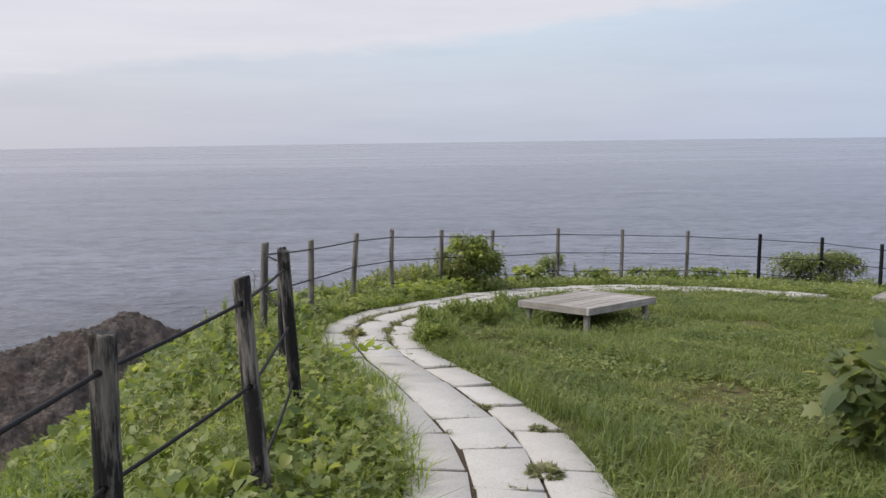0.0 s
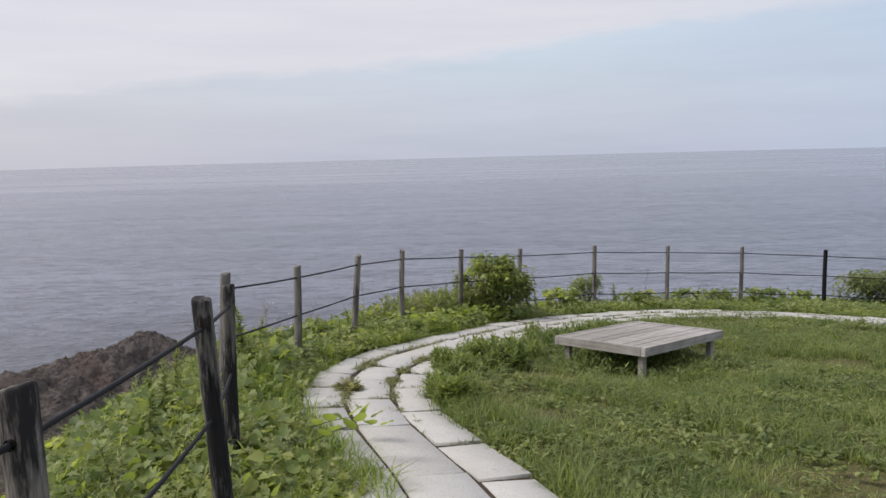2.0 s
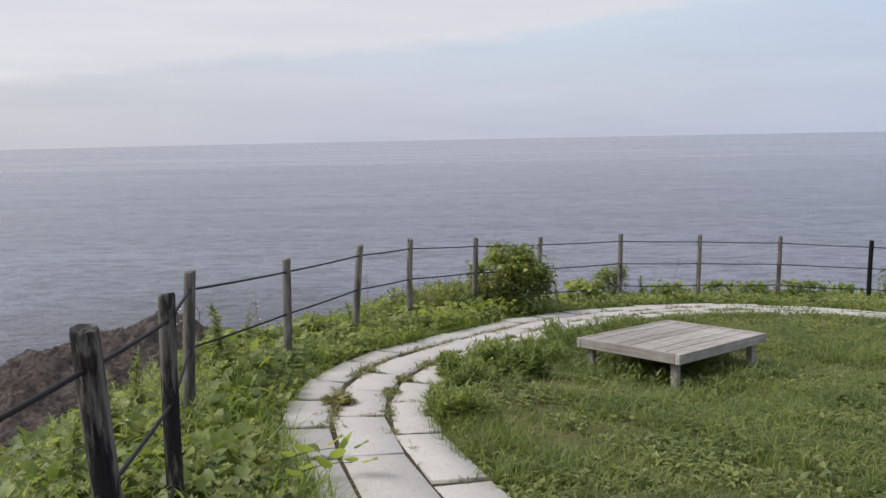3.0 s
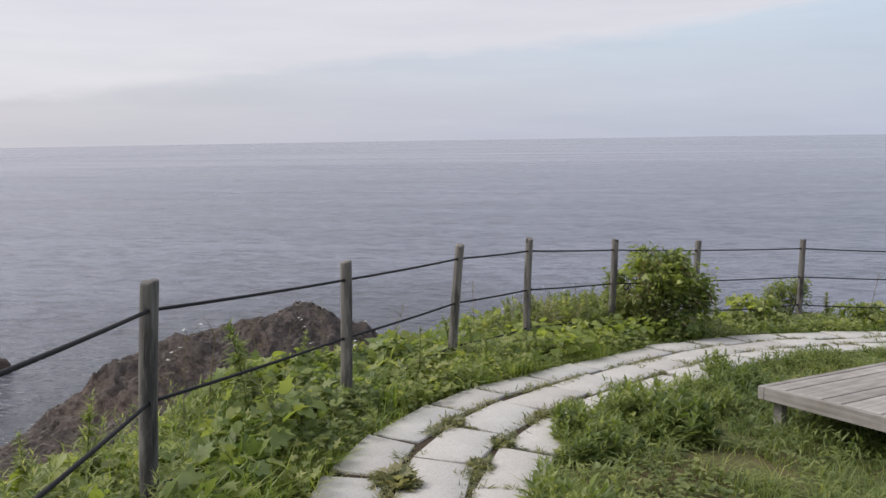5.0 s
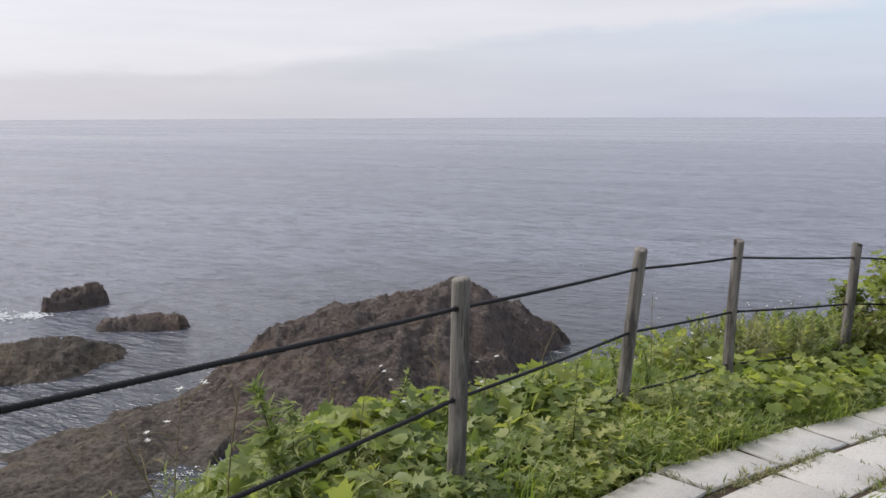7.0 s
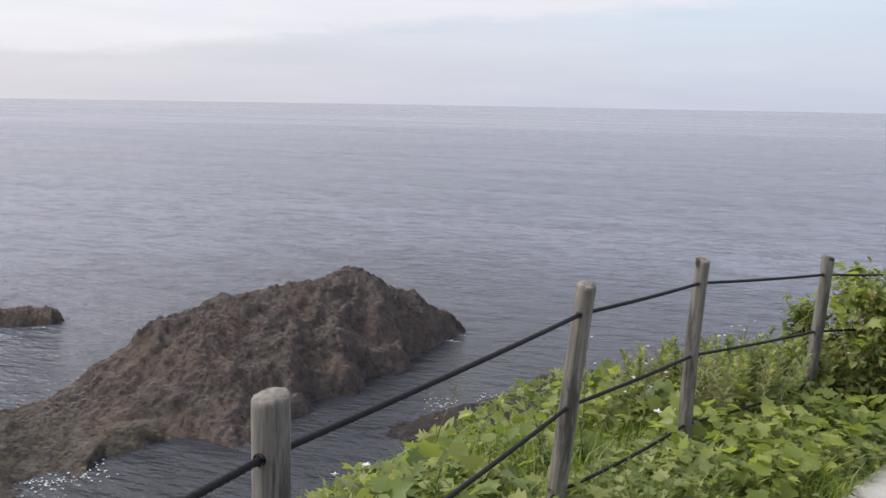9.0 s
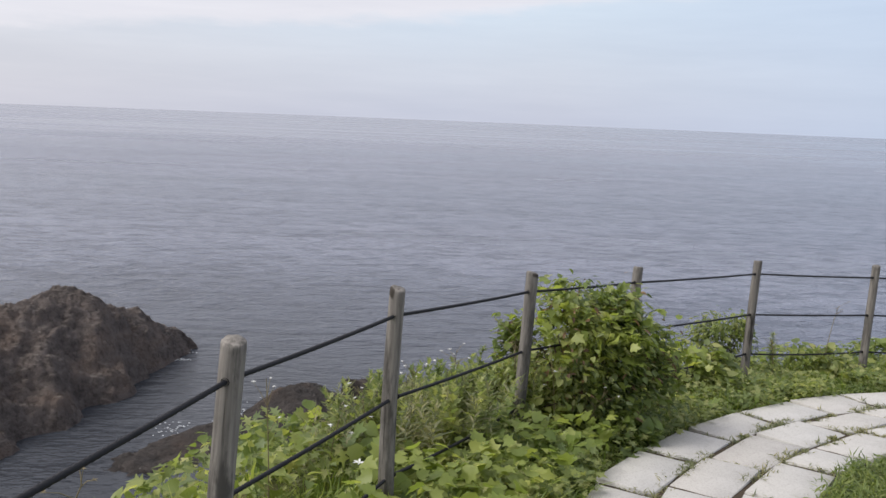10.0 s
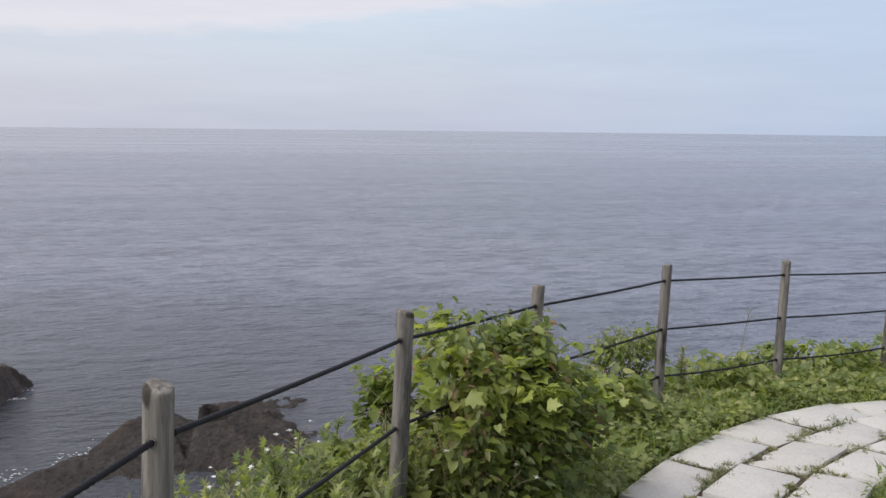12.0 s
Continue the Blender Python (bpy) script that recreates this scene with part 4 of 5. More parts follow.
def worn(x, y):
    """How far the turf is worn down to soil, 0 to 1."""
    out = np.zeros(np.shape(x))
    for cx, cy, rx, ry in WORN:
        out = np.maximum(out, np.exp(-((x - cx) / rx) ** 2 - ((y - cy) / ry) ** 2) * (1 + 0.35 * lumps(x, y, 9.0, 3.0)))
    return np.clip(out, 0, 1)


# lawn turf
x, y, d, off, st = scatter(315000, -1.6, 9.5, 1.0, 16.6)
keep = (d < -0.05) & ((off > INN1 - 0.03) | (off < OUT0 + 0.03))
near = np.hypot(x - 0.2, y - 1.0)
keep &= rng.random(len(x)) < np.clip(1.25 - near / 16, 0.35, 1.0)
keep &= (lumps(x, y, 1.7, 2.0) + 0.5 * lumps(x, y, 5.0, 1.0) + 0.9 > rng.random(len(x)) * 1.1) & (worn(x, y) < 0.9 * rng.random(len(x)) + 0.1)
x, y = x[keep], y[keep]
hh = (0.055 + 0.035 * lumps(x, y, 1.1, 5.0)) * rng.uniform(0.6, 1.7, len(x))
hh = np.where(under_bench(x, y), hh * 0.6, hh) * np.where(y > 12.5, 0.6, 1.0)
tagged(mesh_object("lawn_grass", *blades(at_ground(x, y, -0.01), hh, 0.0055 + 0.0004 * near[keep], 0.75), LAWN), "short uneven green lawn grass with dry patches", "grass", kind="stuff")

# thinner turf behind and beside
x, y, d, off, st = scatter(150000, -3.0, 16.0, -14.0, 17.0)
away = np.maximum(np.maximum(1.3 - y, x - 9.2), 0)
keep = (d < 0.6) & ((off > INN1 - 0.02) | (off < OUT0 + 0.02)) & ((y < 1.3) | (x > 9.2)) & (rng.random(len(x)) < np.clip(1.0 - away / 14, 0.15, 1))
x, y = x[keep], y[keep]
tagged(mesh_object("lawn_grass", *blades(at_ground(x, y, -0.01), rng.uniform(0.06, 0.16, len(x)), 0.011, 0.8), LAWN), "rough green grass behind the lawn", "grass", kind="stuff")

# tussocks standing out of the turf
x, y, d, off, st = scatter(26000, -1.6, 9.2, 1.6, 16.4)
keep = (d < -0.1) & ((off > INN1 + 0.02) | (off < OUT0 - 0.02)) & (lumps(x, y, 1.2, 14.0) + 0.7 * lumps(x, y, 4.0, 2.0) > -0.1) & (worn(x, y) < 0.3)
x, y = x[keep][:13000], y[keep][:13000]
m = 10
n = len(x)
cx, cy = np.repeat(x, m) + rng.normal(0, 0.022, n * m), np.repeat(y, m) + rng.normal(0, 0.022, n * m)
ch = np.repeat(rng.uniform(0.06, 0.15, n) * (1 + 0.35 * lumps(x, y, 1.1, 3.0)) * np.where(y > 12.5, 0.55, 1.0), m) * rng.uniform(0.6, 1.25, n * m)
tagged(mesh_object("lawn_tussock", *blades(at_ground(cx, cy, -0.01), ch, 0.0075, 1.1), LAWN), "scattered brighter grass tussocks in the lawn", "grass", kind="stuff")
x, y, d, off, st = scatter(16000, -1.6, 9.2, 1.6, 16.4)
keep = (d < -0.1) & ((off > INN1 + 0.02) | (off < OUT0 - 0.02)) & (lumps(x, y, 1.5, 21.0) + 0.6 * lumps(x, y, 5.0, 4.0) > 0.1) & ~under_bench(x, y) & (worn(x, y) < 0.35)
x, y = x[keep][:3600], y[keep][:3600]
m = 6
n = len(x)
cx, cy = np.repeat(x, m), np.repeat(y, m)
ca = np.tile(np.arange(m) * 2.4, n) + rng.normal(0, 0.3, n * m)
pos = at_ground(cx, cy, 0.02)
pos[:, 2] += rng.uniform(0, 0.045, n * m)
tagged(mesh_object("lawn_rosette", *leaves(HEART, pos, ca, rng.normal(26, 16, n * m), rng.normal(0, 15, n * m), np.repeat(rng.uniform(0.025, 0.055, n), m) * rng.uniform(0.7, 1.2, n * m)), TURF), "leafy rosettes of low weeds in the lawn", "weeds", kind="stuff")

# small round leaves in the turf
x, y, d, off, st = scatter(115000, -1.6, 9.0, 1.5, 16.0)
keep = (d < -0.05) & ((off > INN1) | (off < OUT0)) & (lumps(x, y, 1.9, 7.0) + 0.35 * lumps(x, y, 6, 3.0) > -0.05) & (worn(x, y) < 0.4)
x, y = x[keep], y[keep]
n = len(x)
tagged(mesh_object("clover", *leaves(OVAL, at_ground(x, y, 0) + np.array([0, 0, 1]) * rng.uniform(0.02, 0.075, (n, 1)), rng.uniform(0, 6.3, n), rng.normal(8, 14, n), rng.normal(0, 12, n), rng.uniform(0.026, 0.062, n)), TURF),
       "patches of small-leaved clover and plantain in the lawn", "clover", kind="stuff")

# longer grass along both sides of the path
x, y, d, off, st = scatter(420000, -2.6, 8.6, 0.6, 16.6)
mound = np.clip(0.45 + 0.7 * lumps(x, y, 3.0, 4.0), 0.1, 1.2)
lip = 0.03 + 0.12 * np.exp(-((st - 7.2) / 0.9) ** 2) + 0.10 * mound * (st > 9.3) * (st < 12.6) + 0.10 * mound * (st > 10) * (st < 12.6)
inner = (off > INN1 - lip) & (off < INN1 + 0.42 + 0.25 * lumps(x, y, 1.5, 9.0))
outer = (off < OUT0 + np.where((st > 1) & (st < 7.2), 0.10, 0.02) + 0.19 * np.exp(-((st - 5.6) / 0.9) ** 2)) & (d < 0.35)
keep = ((inner & ((st < 8.4) | (rng.random(len(x)) < 0.35))) | (outer & (st > 0))) & (lumps(x, y, 2.6, 4.0) + 0.6 * lumps(x, y, 7, 2.0) + 0.55 > rng.random(len(x)) * 1.3)
x, y, off, st, inner, lip = x[keep], y[keep], off[keep], st[keep], inner[keep], lip[keep]
edge_in = np.clip((off - INN1 + lip) / 0.12, 0.35, 1)
tall = np.where(inner, np.where(st > 13.5, 0.045, np.where(st > 12.5, 0.07, np.where(st > 8.9, 0.13, 0.20))) * edge_in, np.where(st > 12.0, 0.09, np.where(st > 8.0, 0.155, 0.17))) * (1 + 0.45 * lumps(x, y, 1.7, 1.0)) * rng.uniform(0.5, 1.35, len(x))
for side, mat, words in ((~inner, TALL, "lush bright green grass hanging over the path edge"), (inner, SHADE, "upright green grass along the lawn's edge")):
    tagged(mesh_object("verge_grass", *blades(at_ground(x[side], y[side], -0.01), np.maximum(tall[side], 0.04), np.where(inner | (st > 8), 0.0075, 0.0085)[side], 0.55 if mat is SHADE else 0.85), mat), words, "grass", kind="stuff")

def weed_stand(x, y, high, m, template, size, r, tilt=34):
    """Upright leafy weeds: m leaves spiralling up each stem, smaller and steeper towards the tip."""
    n = len(x)
    q = np.tile((np.arange(m) + 0.5) / m, n)
    lean = np.repeat(r.normal(0, 0.16, (n, 2)), m, 0)
    h = np.repeat(high, m)
    pos = at_ground(np.repeat(x, m), np.repeat(y, m))
    pos[:, :2] += lean * (h * q ** 1.5)[:, None]
    pos[:, 2] += h * (0.08 + 0.92 * q)
    turn = np.tile(np.arange(m) * 2.4, n) + np.repeat(r.uniform(0, 6.3, n), m)
    grow = np.repeat(high * size, m) * (1.15 - 0.7 * q) * r.uniform(0.7, 1.25, n * m)
    return leaves(template, pos, turn, tilt - 22 + 62 * q + r.normal(0, 9, n * m), r.normal(0, 14, n * m), grow)


wr = np.random.default_rng(77)
# along the lawn's edge
x, y, d, off, st = scatter(60000, -0.6, 8.2, 5.0, 16.0)
mound = np.clip(0.35 + 0.8 * lumps(x, y, 2.6, 4.0), 0.0, 1.2)
keep = (off > INN1 - 0.02 + 0.07 * (st > 12.6) - 0.16 * mound * (st > 9.2) * (st < 12.6)) & (off < INN1 + 0.12 + 0.55 * mound) & (st > 7.4) & (mound > 0.15)
x, y, mound, st = x[keep][:2600], y[keep][:2600], mound[keep][:2600], st[keep][:2600]
high = (0.09 + 0.11 * mound) * wr.uniform(0.6, 1.3, len(x)) * np.where(st > 14, 0.35, np.where(st > 13, 0.6, 1.0))
half = len(x) // 2
tagged(mesh_object("edge_weeds", *weed_stand(x[:half], y[:half], high[:half], 18, LANCE, 0.5, wr), LUSH), "upright narrow-leaved green weeds along the lawn's edge", "weeds", kind="stuff")
tagged(mesh_object("edge_weeds", *weed_stand(x[half:], y[half:], high[half:] * 1.1, 16, OVAL, 0.46, wr), SHADE), "upright oval-leaved green weeds along the lawn's edge", "weeds", kind="stuff")
# round and beyond the bench
x, y, d, off, st = scatter(26000, 0.2, 8.5, 8.3, 13.0)
keep = (off > INN1 + 0.1) & (lumps(x, y, 1.4, 31.0) + 0.6 * lumps(x, y, 4.3, 8.0) > 0.15) & ~under_bench(x, y)
x, y = x[keep][:1900], y[keep][:1900]
tagged(mesh_object("lawn_weeds", *weed_stand(x, y, wr.uniform(0.06, 0.15, len(x)), 12, LANCE, 0.45, wr), SHADE), "low dark green weeds standing in the lawn by the bench", "weeds", kind="stuff")
# between the ropes and the path, and up the bank
for mat, template, count, tall, size, name, words, seed in (
        (HERB, CUT, 1900, 0.20, 0.42, "verge_plants", "leafy upright herbs between the ropes and the path", 41.0),
        (TALL, LANCE, 2200, 0.21, 0.46, "verge_plants", "bright narrow-leaved weeds between the ropes and the path", 45.0),
        (BRIGHT, CUT, 900, 0.16, 0.5, "verge_plants", "pale cut-leaved weeds between the ropes and the path", 52.0),
        (LUSH, OVAL, 900, 0.17, 0.42, "verge_plants", "oval-leaved green weeds between the ropes and the path", 48.0)):
    x, y, d, off, st = scatter(count * 26, -2.6, 8.4, 0.6, 16.6)
    keep = (off < OUT0 - 0.03 + 0.17 * np.exp(-((st - 5.5) / 0.9) ** 2)) & (d < 0.55) & (lumps(x, y, 1.9, seed) + 0.5 * lumps(x, y, 5.0, seed) > -0.05)
    keep &= (st < 13.2) | (rng.random(len(x)) < 0.35)
    x, y, off, st = (v[keep][:int(count * 1.3)] for v in (x, y, off, st))
    high = tall * wr.uniform(0.5, 1.35, len(x)) * np.clip(0.4 + (OUT0 - off) / 0.6, 0.4, 0.85) * np.where(st > 13, 0.5, np.where(st > 11.5, 0.8, 1.0)) * np.where(edge_distance(x, y) > -0.15, 0.65, 1.0)
    tagged(mesh_object(name, *weed_stand(x, y, high, 16, template, size, wr), mat), words, "weeds", kind="stuff")

# taller herbs on the bank beside the vine-covered shrub and up the slope before it
for mat, template, count, x0, x1, y0, y1, tall, words in (
        (HERB, CUT, 190, -1.2, 0.25, 12.5, 13.9, 0.40, "tall cut-leaved herbs on the bank by the shrub"),
        (SAGE, LANCE, 130, -1.3, 0.1, 12.2, 13.6, 0.40, "tall grey-green herbs on the bank by the shrub"),
        (HERB, LANCE, 420, -2.9, -0.5, 1.0, 8.6, 0.33, "tall narrow-leaved weeds on the bank among the vines")):
    x, y, d, off, st = scatter(count * 12, x0, x1, y0, y1)
    keep = (d > -0.05) & (d < 0.85)
    x, y = x[keep][:count], y[keep][:count]
    tagged(mesh_object("bank_herbs", *weed_stand(x, y, tall * wr.uniform(0.6, 1.25, len(x)), 30, template, 0.24, wr), mat), words, "weeds", kind="stuff")

# broad pale vine leaves in front of the vine-covered shrub
x, y, d, off, st = scatter(9000, -1.0, 0.8, 11.2, 13.4)
keep = (off < OUT0 - 0.06) & (d < 0.25)
x, y = x[keep][:520], y[keep][:520]
n = len(x)
tagged(mesh_object("verge_vine", *leaves(LOBED, at_ground(x, y) + np.array([0, 0, 1]) * rng.uniform(0.10, 0.27, (n, 1)), rng.uniform(0, 6.3, n), rng.normal(0, 25, n), rng.normal(0, 22, n), rng.uniform(0.05, 0.11, n)), BRIGHT), "broad pale vine leaves in front of the shrub", "vine leaves", kind="stuff")

# cut-leaved weeds on the verges
x, y, d, off, st = scatter(150000, -2.6, 8.4, 2.0, 16.6)
mound = np.clip(0.45 + 0.7 * lumps(x, y, 3.0, 4.0), 0.1, 1.2)
keep = (((off > INN1 - 0.02 - 0.12 * mound * (st > 9.3) * (st < 12.6) - 0.10 * mound * (st > 10) * (st < 12.6)) & (off < INN1 + 0.25 + 0.25 * mound)) | ((off < OUT0 + 0.02) & (d < 0.2))) & (lumps(x, y, 2.2, 6.0) > -0.2)
keep &= (off < 0) | (st > 7.6) | (rng.random(len(x)) < 0.35)
x, y, lawn_side, mound = x[keep], y[keep], off[keep] > 0, mound[keep]
for side, template, mat, pitch, words in ((~lawn_side, CUT, HERB, 28, "leafy cut-leaved weeds on the path verge"), (lawn_side, LANCE, SHADE, 52, "narrow-leaved upright weeds along the lawn's edge")):
    x1, y1, rise = x[side], y[side], np.where(lawn_side, 0.35 + 0.9 * mound, 1.0)[side]
    n = len(x1)
    tagged(mesh_object("verge_weeds", *leaves(template, at_ground(x1, y1) + np.array([0, 0, 1]) * rng.uniform(0.02, 0.17, (n, 1)) * rise[:, None], rng.uniform(0, 6.3, n), rng.normal(pitch, 22, n), rng.normal(0, 20, n), rng.uniform(0.035, 0.08, n) * (1.1 if mat is SHADE else 1)), mat),
           words, "weeds", kind="stuff")


# broad-leaved vines over the bank outside the ropes
def canopy(x, y):
    d = edge_distance(x, y)
    return terrain(x, y) + (0.23 + 0.12 * lumps(x, y, 1.4, 8.0)) * np.clip((d + 1.0) / 0.8, 0.15, 1) * (1 + 0.2 * np.exp(-((y - 12.6) / 0.7) ** 2)) * np.where(y > 8.6, np.clip(0.45 + 0.55 * (d - 0.1) / 0.5, 0.35, 1), 1)


for mat, template, count, size, seed, name, words in (
        (VINE, LOBED, 22000, 0.098, 0.0, "bank_vine", "mat of broad lobed vine leaves covering the bank"),
        (LUSH, HEART, 15000, 0.088, 2.0, "bank_creeper", "heart-shaped creeper leaves covering the bank"),
        (BRIGHT, HEART, 6500, 0.08, 5.0, "bank_creeper", "bright young creeper leaves over the bank"),
        (HERB, CUT, 26000, 0.088, 3.0, "bank_weeds", "cut-leaved weeds growing through the vines")):
    x, y, d, off, st = scatter(count * 6, -4.2, 9.5, 0.2, 18.6)
    keep = (d > np.where(y < 7.2, -0.95, -0.55)) & (d < 2.6) & (off < OUT0 - 0.14 - 0.22 * rng.random(len(x)) + np.where((st > 1) & (st < 7.1), 0.10, 0) * np.clip(7.3 - st, 0, 1) + 0.16 * np.exp(-((st - 5.7) / 0.8) ** 2)) & (lumps(x, y, 1.3, seed) + 0.5 * lumps(x, y, 4.0, seed) > -0.35 + 0.3 * (y > 12.5))
    keep &= (y < 9.2) | (d > -0.25) | (rng.random(len(x)) < (0.8 if mat is HERB else 0.45))
    keep &= ~((y > 10.9) & (d > 0.12) & (rng.random(len(x)) < (0.85 if mat is VINE else 0.45)))
    if mat in (BRIGHT, VINE):
        keep &= (y > 6.5) | (rng.random(len(x)) < (0.25 if mat is BRIGHT else 0.6))
    k = np.flatnonzero(keep)[:count]
    x, y = x[k], y[k]
    n = len(x)
    depth = rng.random(n) ** 2.2
    z = canopy(x, y) - depth * 0.22
    z = np.maximum(z, terrain(x, y) + 0.02)
    z += 0.05 * (rng.random(n) < 0.12)
    steep = np.clip(d[k] - 0.6, 0, 1)
    tagged(mesh_object(name, *leaves(template, np.stack([x, y, z], 1), rng.uniform(0, 6.3, n), rng.normal(4, 34, n), rng.normal(0, 30, n), size * rng.uniform(0.5, 1.3, n) * np.where(y < 6, 0.8, 1.0)), mat), words, "vine leaves", kind="stuff")

# leafy weeds between the ropes and the path beyond the bend
x, y, d, off, st = scatter(150000, -2.4, 8.6, 8.0, 17.0)
keep = (off < OUT0 - 0.05) & (d < 0.15) & (lumps(x, y, 2.4, 13.0) > -0.45) & ((st < 13.0) | (rng.random(len(x)) < 0.3))
x, y, off, st = x[keep][:26000], y[keep][:26000], off[keep][:26000], st[keep][:26000]
n = len(x)
up = rng.uniform(0.02, 0.18, (n, 1)) * np.where(st < 11.5, 1.15, np.where(st < 13, 0.9, 0.5))[:, None] * np.clip((OUT0 - off[:, None]) / 0.35, 0.25, 1)
half = int(n * 0.4)
for mat, template, a, b, size in ((HERB, LOBED, 0, half, 0.064), (LUSH, CUT, half, n, 0.074)):
    m = b - a
    tagged(mesh_object("strip_weeds", *leaves(template, at_ground(x[a:b], y[a:b]) + np.array([0, 0, 1]) * up[a:b], rng.uniform(0, 6.3, m), rng.normal(12, 20, m), rng.normal(0, 18, m), size * rng.uniform(0.5, 1.3, m)), mat),
           "low leafy weeds between the ropes and the path", "weeds", kind="stuff")

# weeds growing up under and round the bench
n = 5200
a, far = rng.uniform(0, 6.283, n), np.abs(rng.normal(0.55, 0.33, n))
x, y = 2.02 + far * np.cos(a) * 1.15, 10.25 + far * np.sin(a)
pos = at_ground(x, y) + np.array([0, 0, 1]) * rng.uniform(0.02, 0.2, (n, 1)) * np.clip(0.7 + 0.5 * lumps(x, y, 4.0, 6.0), 0.2, 1.2)[:, None]
tagged(mesh_object("bench_weeds", *leaves(LANCE, pos, rng.uniform(0, 6.3, n), rng.normal(50, 20, n), rng.normal(0, 20, n), rng.uniform(0.04, 0.1, n)), SHADE),
       "narrow-leaved weeds growing round the bench legs", "weeds", kind="stuff")

# fine long grass on the bank
x, y, d, off, st = scatter(260000, -3.8, 9.0, 0.5, 18.0)
keep = (d > -0.5) & (d < 2.0) & (off < OUT0 - 0.06) & (lumps(x, y, 1.6, 11.0) + 0.4 * lumps(x, y, 5, 3.0) > 0.18 - 0.3 * (y < 5) - 0.25 * (y > 8.5) - 0.5 * (y > 10.8))
keep &= (y < 9.2) | ((d > 0.15) & (y > 10.8)) | (rng.random(len(x)) < 0.12)
x, y = x[keep][:80000], y[keep][:80000]
tagged(mesh_object("bank_grass", *blades(at_ground(x, y), rng.uniform(0.12, 0.42, len(x)) * (0.8 + 0.3 * lumps(x, y, 2, 2.0)) * np.where(y > 9.2, 0.75, 1.0), 0.008, 0.6), TALL), "long soft grass among the vines on the bank", "grass", kind="stuff")

# rough grass down the cliff and along the bank behind
x, y, d, off, st = scatter(110000, -9.0, 16.0, -14.0, 22.0)
keep = ((d > 2.2) & (d < 7.0) | (d > 0.2) & (d <= 2.4) & (y < 0.6)) & (rng.random(len(x)) < np.clip(1.2 - d / 8, 0.2, 1))
x, y = x[keep][:36000], y[keep][:36000]
tagged(mesh_object("cliff_grass", *blades(at_ground(x, y, -0.02), rng.uniform(0.15, 0.45, len(x)), 0.022, 0.9), TALL), "rough green grass hanging down the cliff side", "grass", kind="stuff")

# the same growth on the bank behind, thinner with distance
x, y, d, off, st = scatter(90000, -4.2, 0.0, -12.0, 0.4)
keep = (d > -0.8) & (d < 2.8) & (rng.random(len(x)) < np.clip(1.0 + y / 14, 0.1, 1))
x, y = x[keep], y[keep]
half = len(x) // 3
n = half
tagged(mesh_object("bank_vine", *leaves(LOBED, at_ground(x[:n], y[:n]) + np.array([0, 0, 1]) * rng.uniform(0.05, 0.3, (n, 1)), rng.uniform(0, 6.3, n), rng.normal(-5, 25, n), rng.normal(0, 22, n), rng.uniform(0.06, 0.14, n)), VINE), "broad vine leaves on the bank behind", "vine leaves", kind="stuff")
tagged(mesh_object("bank_grass", *blades(at_ground(x[half:], y[half:]), rng.uniform(0.12, 0.4, len(x) - half), 0.011, 0.7), TALL), "long soft grass on the bank behind", "grass", kind="stuff")

# weeds rooted in the joints between the slabs
jr = np.random.default_rng(21)
jx, jy, jh = [], [], []
for lane_off, s0, s1, n, prob in ((0.004, 2.5, 7.3, 260, 0.10), (0.004, 7.3, 12.5, 900, 0.75), (0.004, 12.5, 20, 1000, 0.65), (0.408, 2.5, 7.2, 260, 0.12), (0.408, 7.2, 12.5, 900, 0.8), (0.408, 12.5, 20, 1000, 0.75)):
    s = jr.uniform(s0, s1, n)
    ok = np.sin(s * 4.3 + lane_off * 9) + 0.8 * np.sin(s * 9.7 + 2) + 1.1 * (prob - 0.62) * 2 > jr.normal(0, 0.5, n)
    s = s[ok]
    x, y = on_path(s, np.interp(s, *WANDER) + (lane_off > 0.1) * np.interp(s, *MIDDLE) + jr.normal(0, 0.016, len(s)) * (1 + 0.9 * (s > 6.5)))
    jx.append(x), jy.append(y), jh.append(jr.uniform(0.014, 0.042, len(s)) * np.where(s < 6.5, 0.55, np.where(s < 10.2, 1.05, 0.9)))
for row, stations in LANES:
    for s in stations:
        o0, o1 = row_edges(row, s)
        if 3.0 < s < 19 and jr.random() < 0.8:
            m = jr.integers(2, 14) + (10 if 6 < s < 16 and jr.random() < 0.6 else 0)
            o = np.clip(jr.uniform(o0, o1) + jr.normal(0, 0.1, m), o0, o1)
            x, y = on_path(np.full(m, s) + jr.normal(0, 0.006, m), o)
            jx.append(x), jy.append(y), jh.append(jr.uniform(0.012, 0.04, m))
jx, jy, jh = np.concatenate(jx), np.concatenate(jy), np.concatenate(jh)
rep = 9
px, py, ph = np.repeat(jx, rep), np.repeat(jy, rep), np.repeat(jh, rep)
n = len(px)
pos = np.stack([px + jr.normal(0, 0.012, n), py + jr.normal(0, 0.012, n), ground(px, py) + 0.012 + ph * jr.uniform(0.1, 0.9, n)], 1)
tagged(mesh_object("joint_weeds", *leaves(LANCE, pos, jr.uniform(0, 6.3, n), jr.normal(35, 28, n), jr.normal(0, 30, n), ph * jr.uniform(0.7, 1.5, n)), SAGE), "small grey-green weeds rooted in the slab joints", "weeds", kind="stuff")


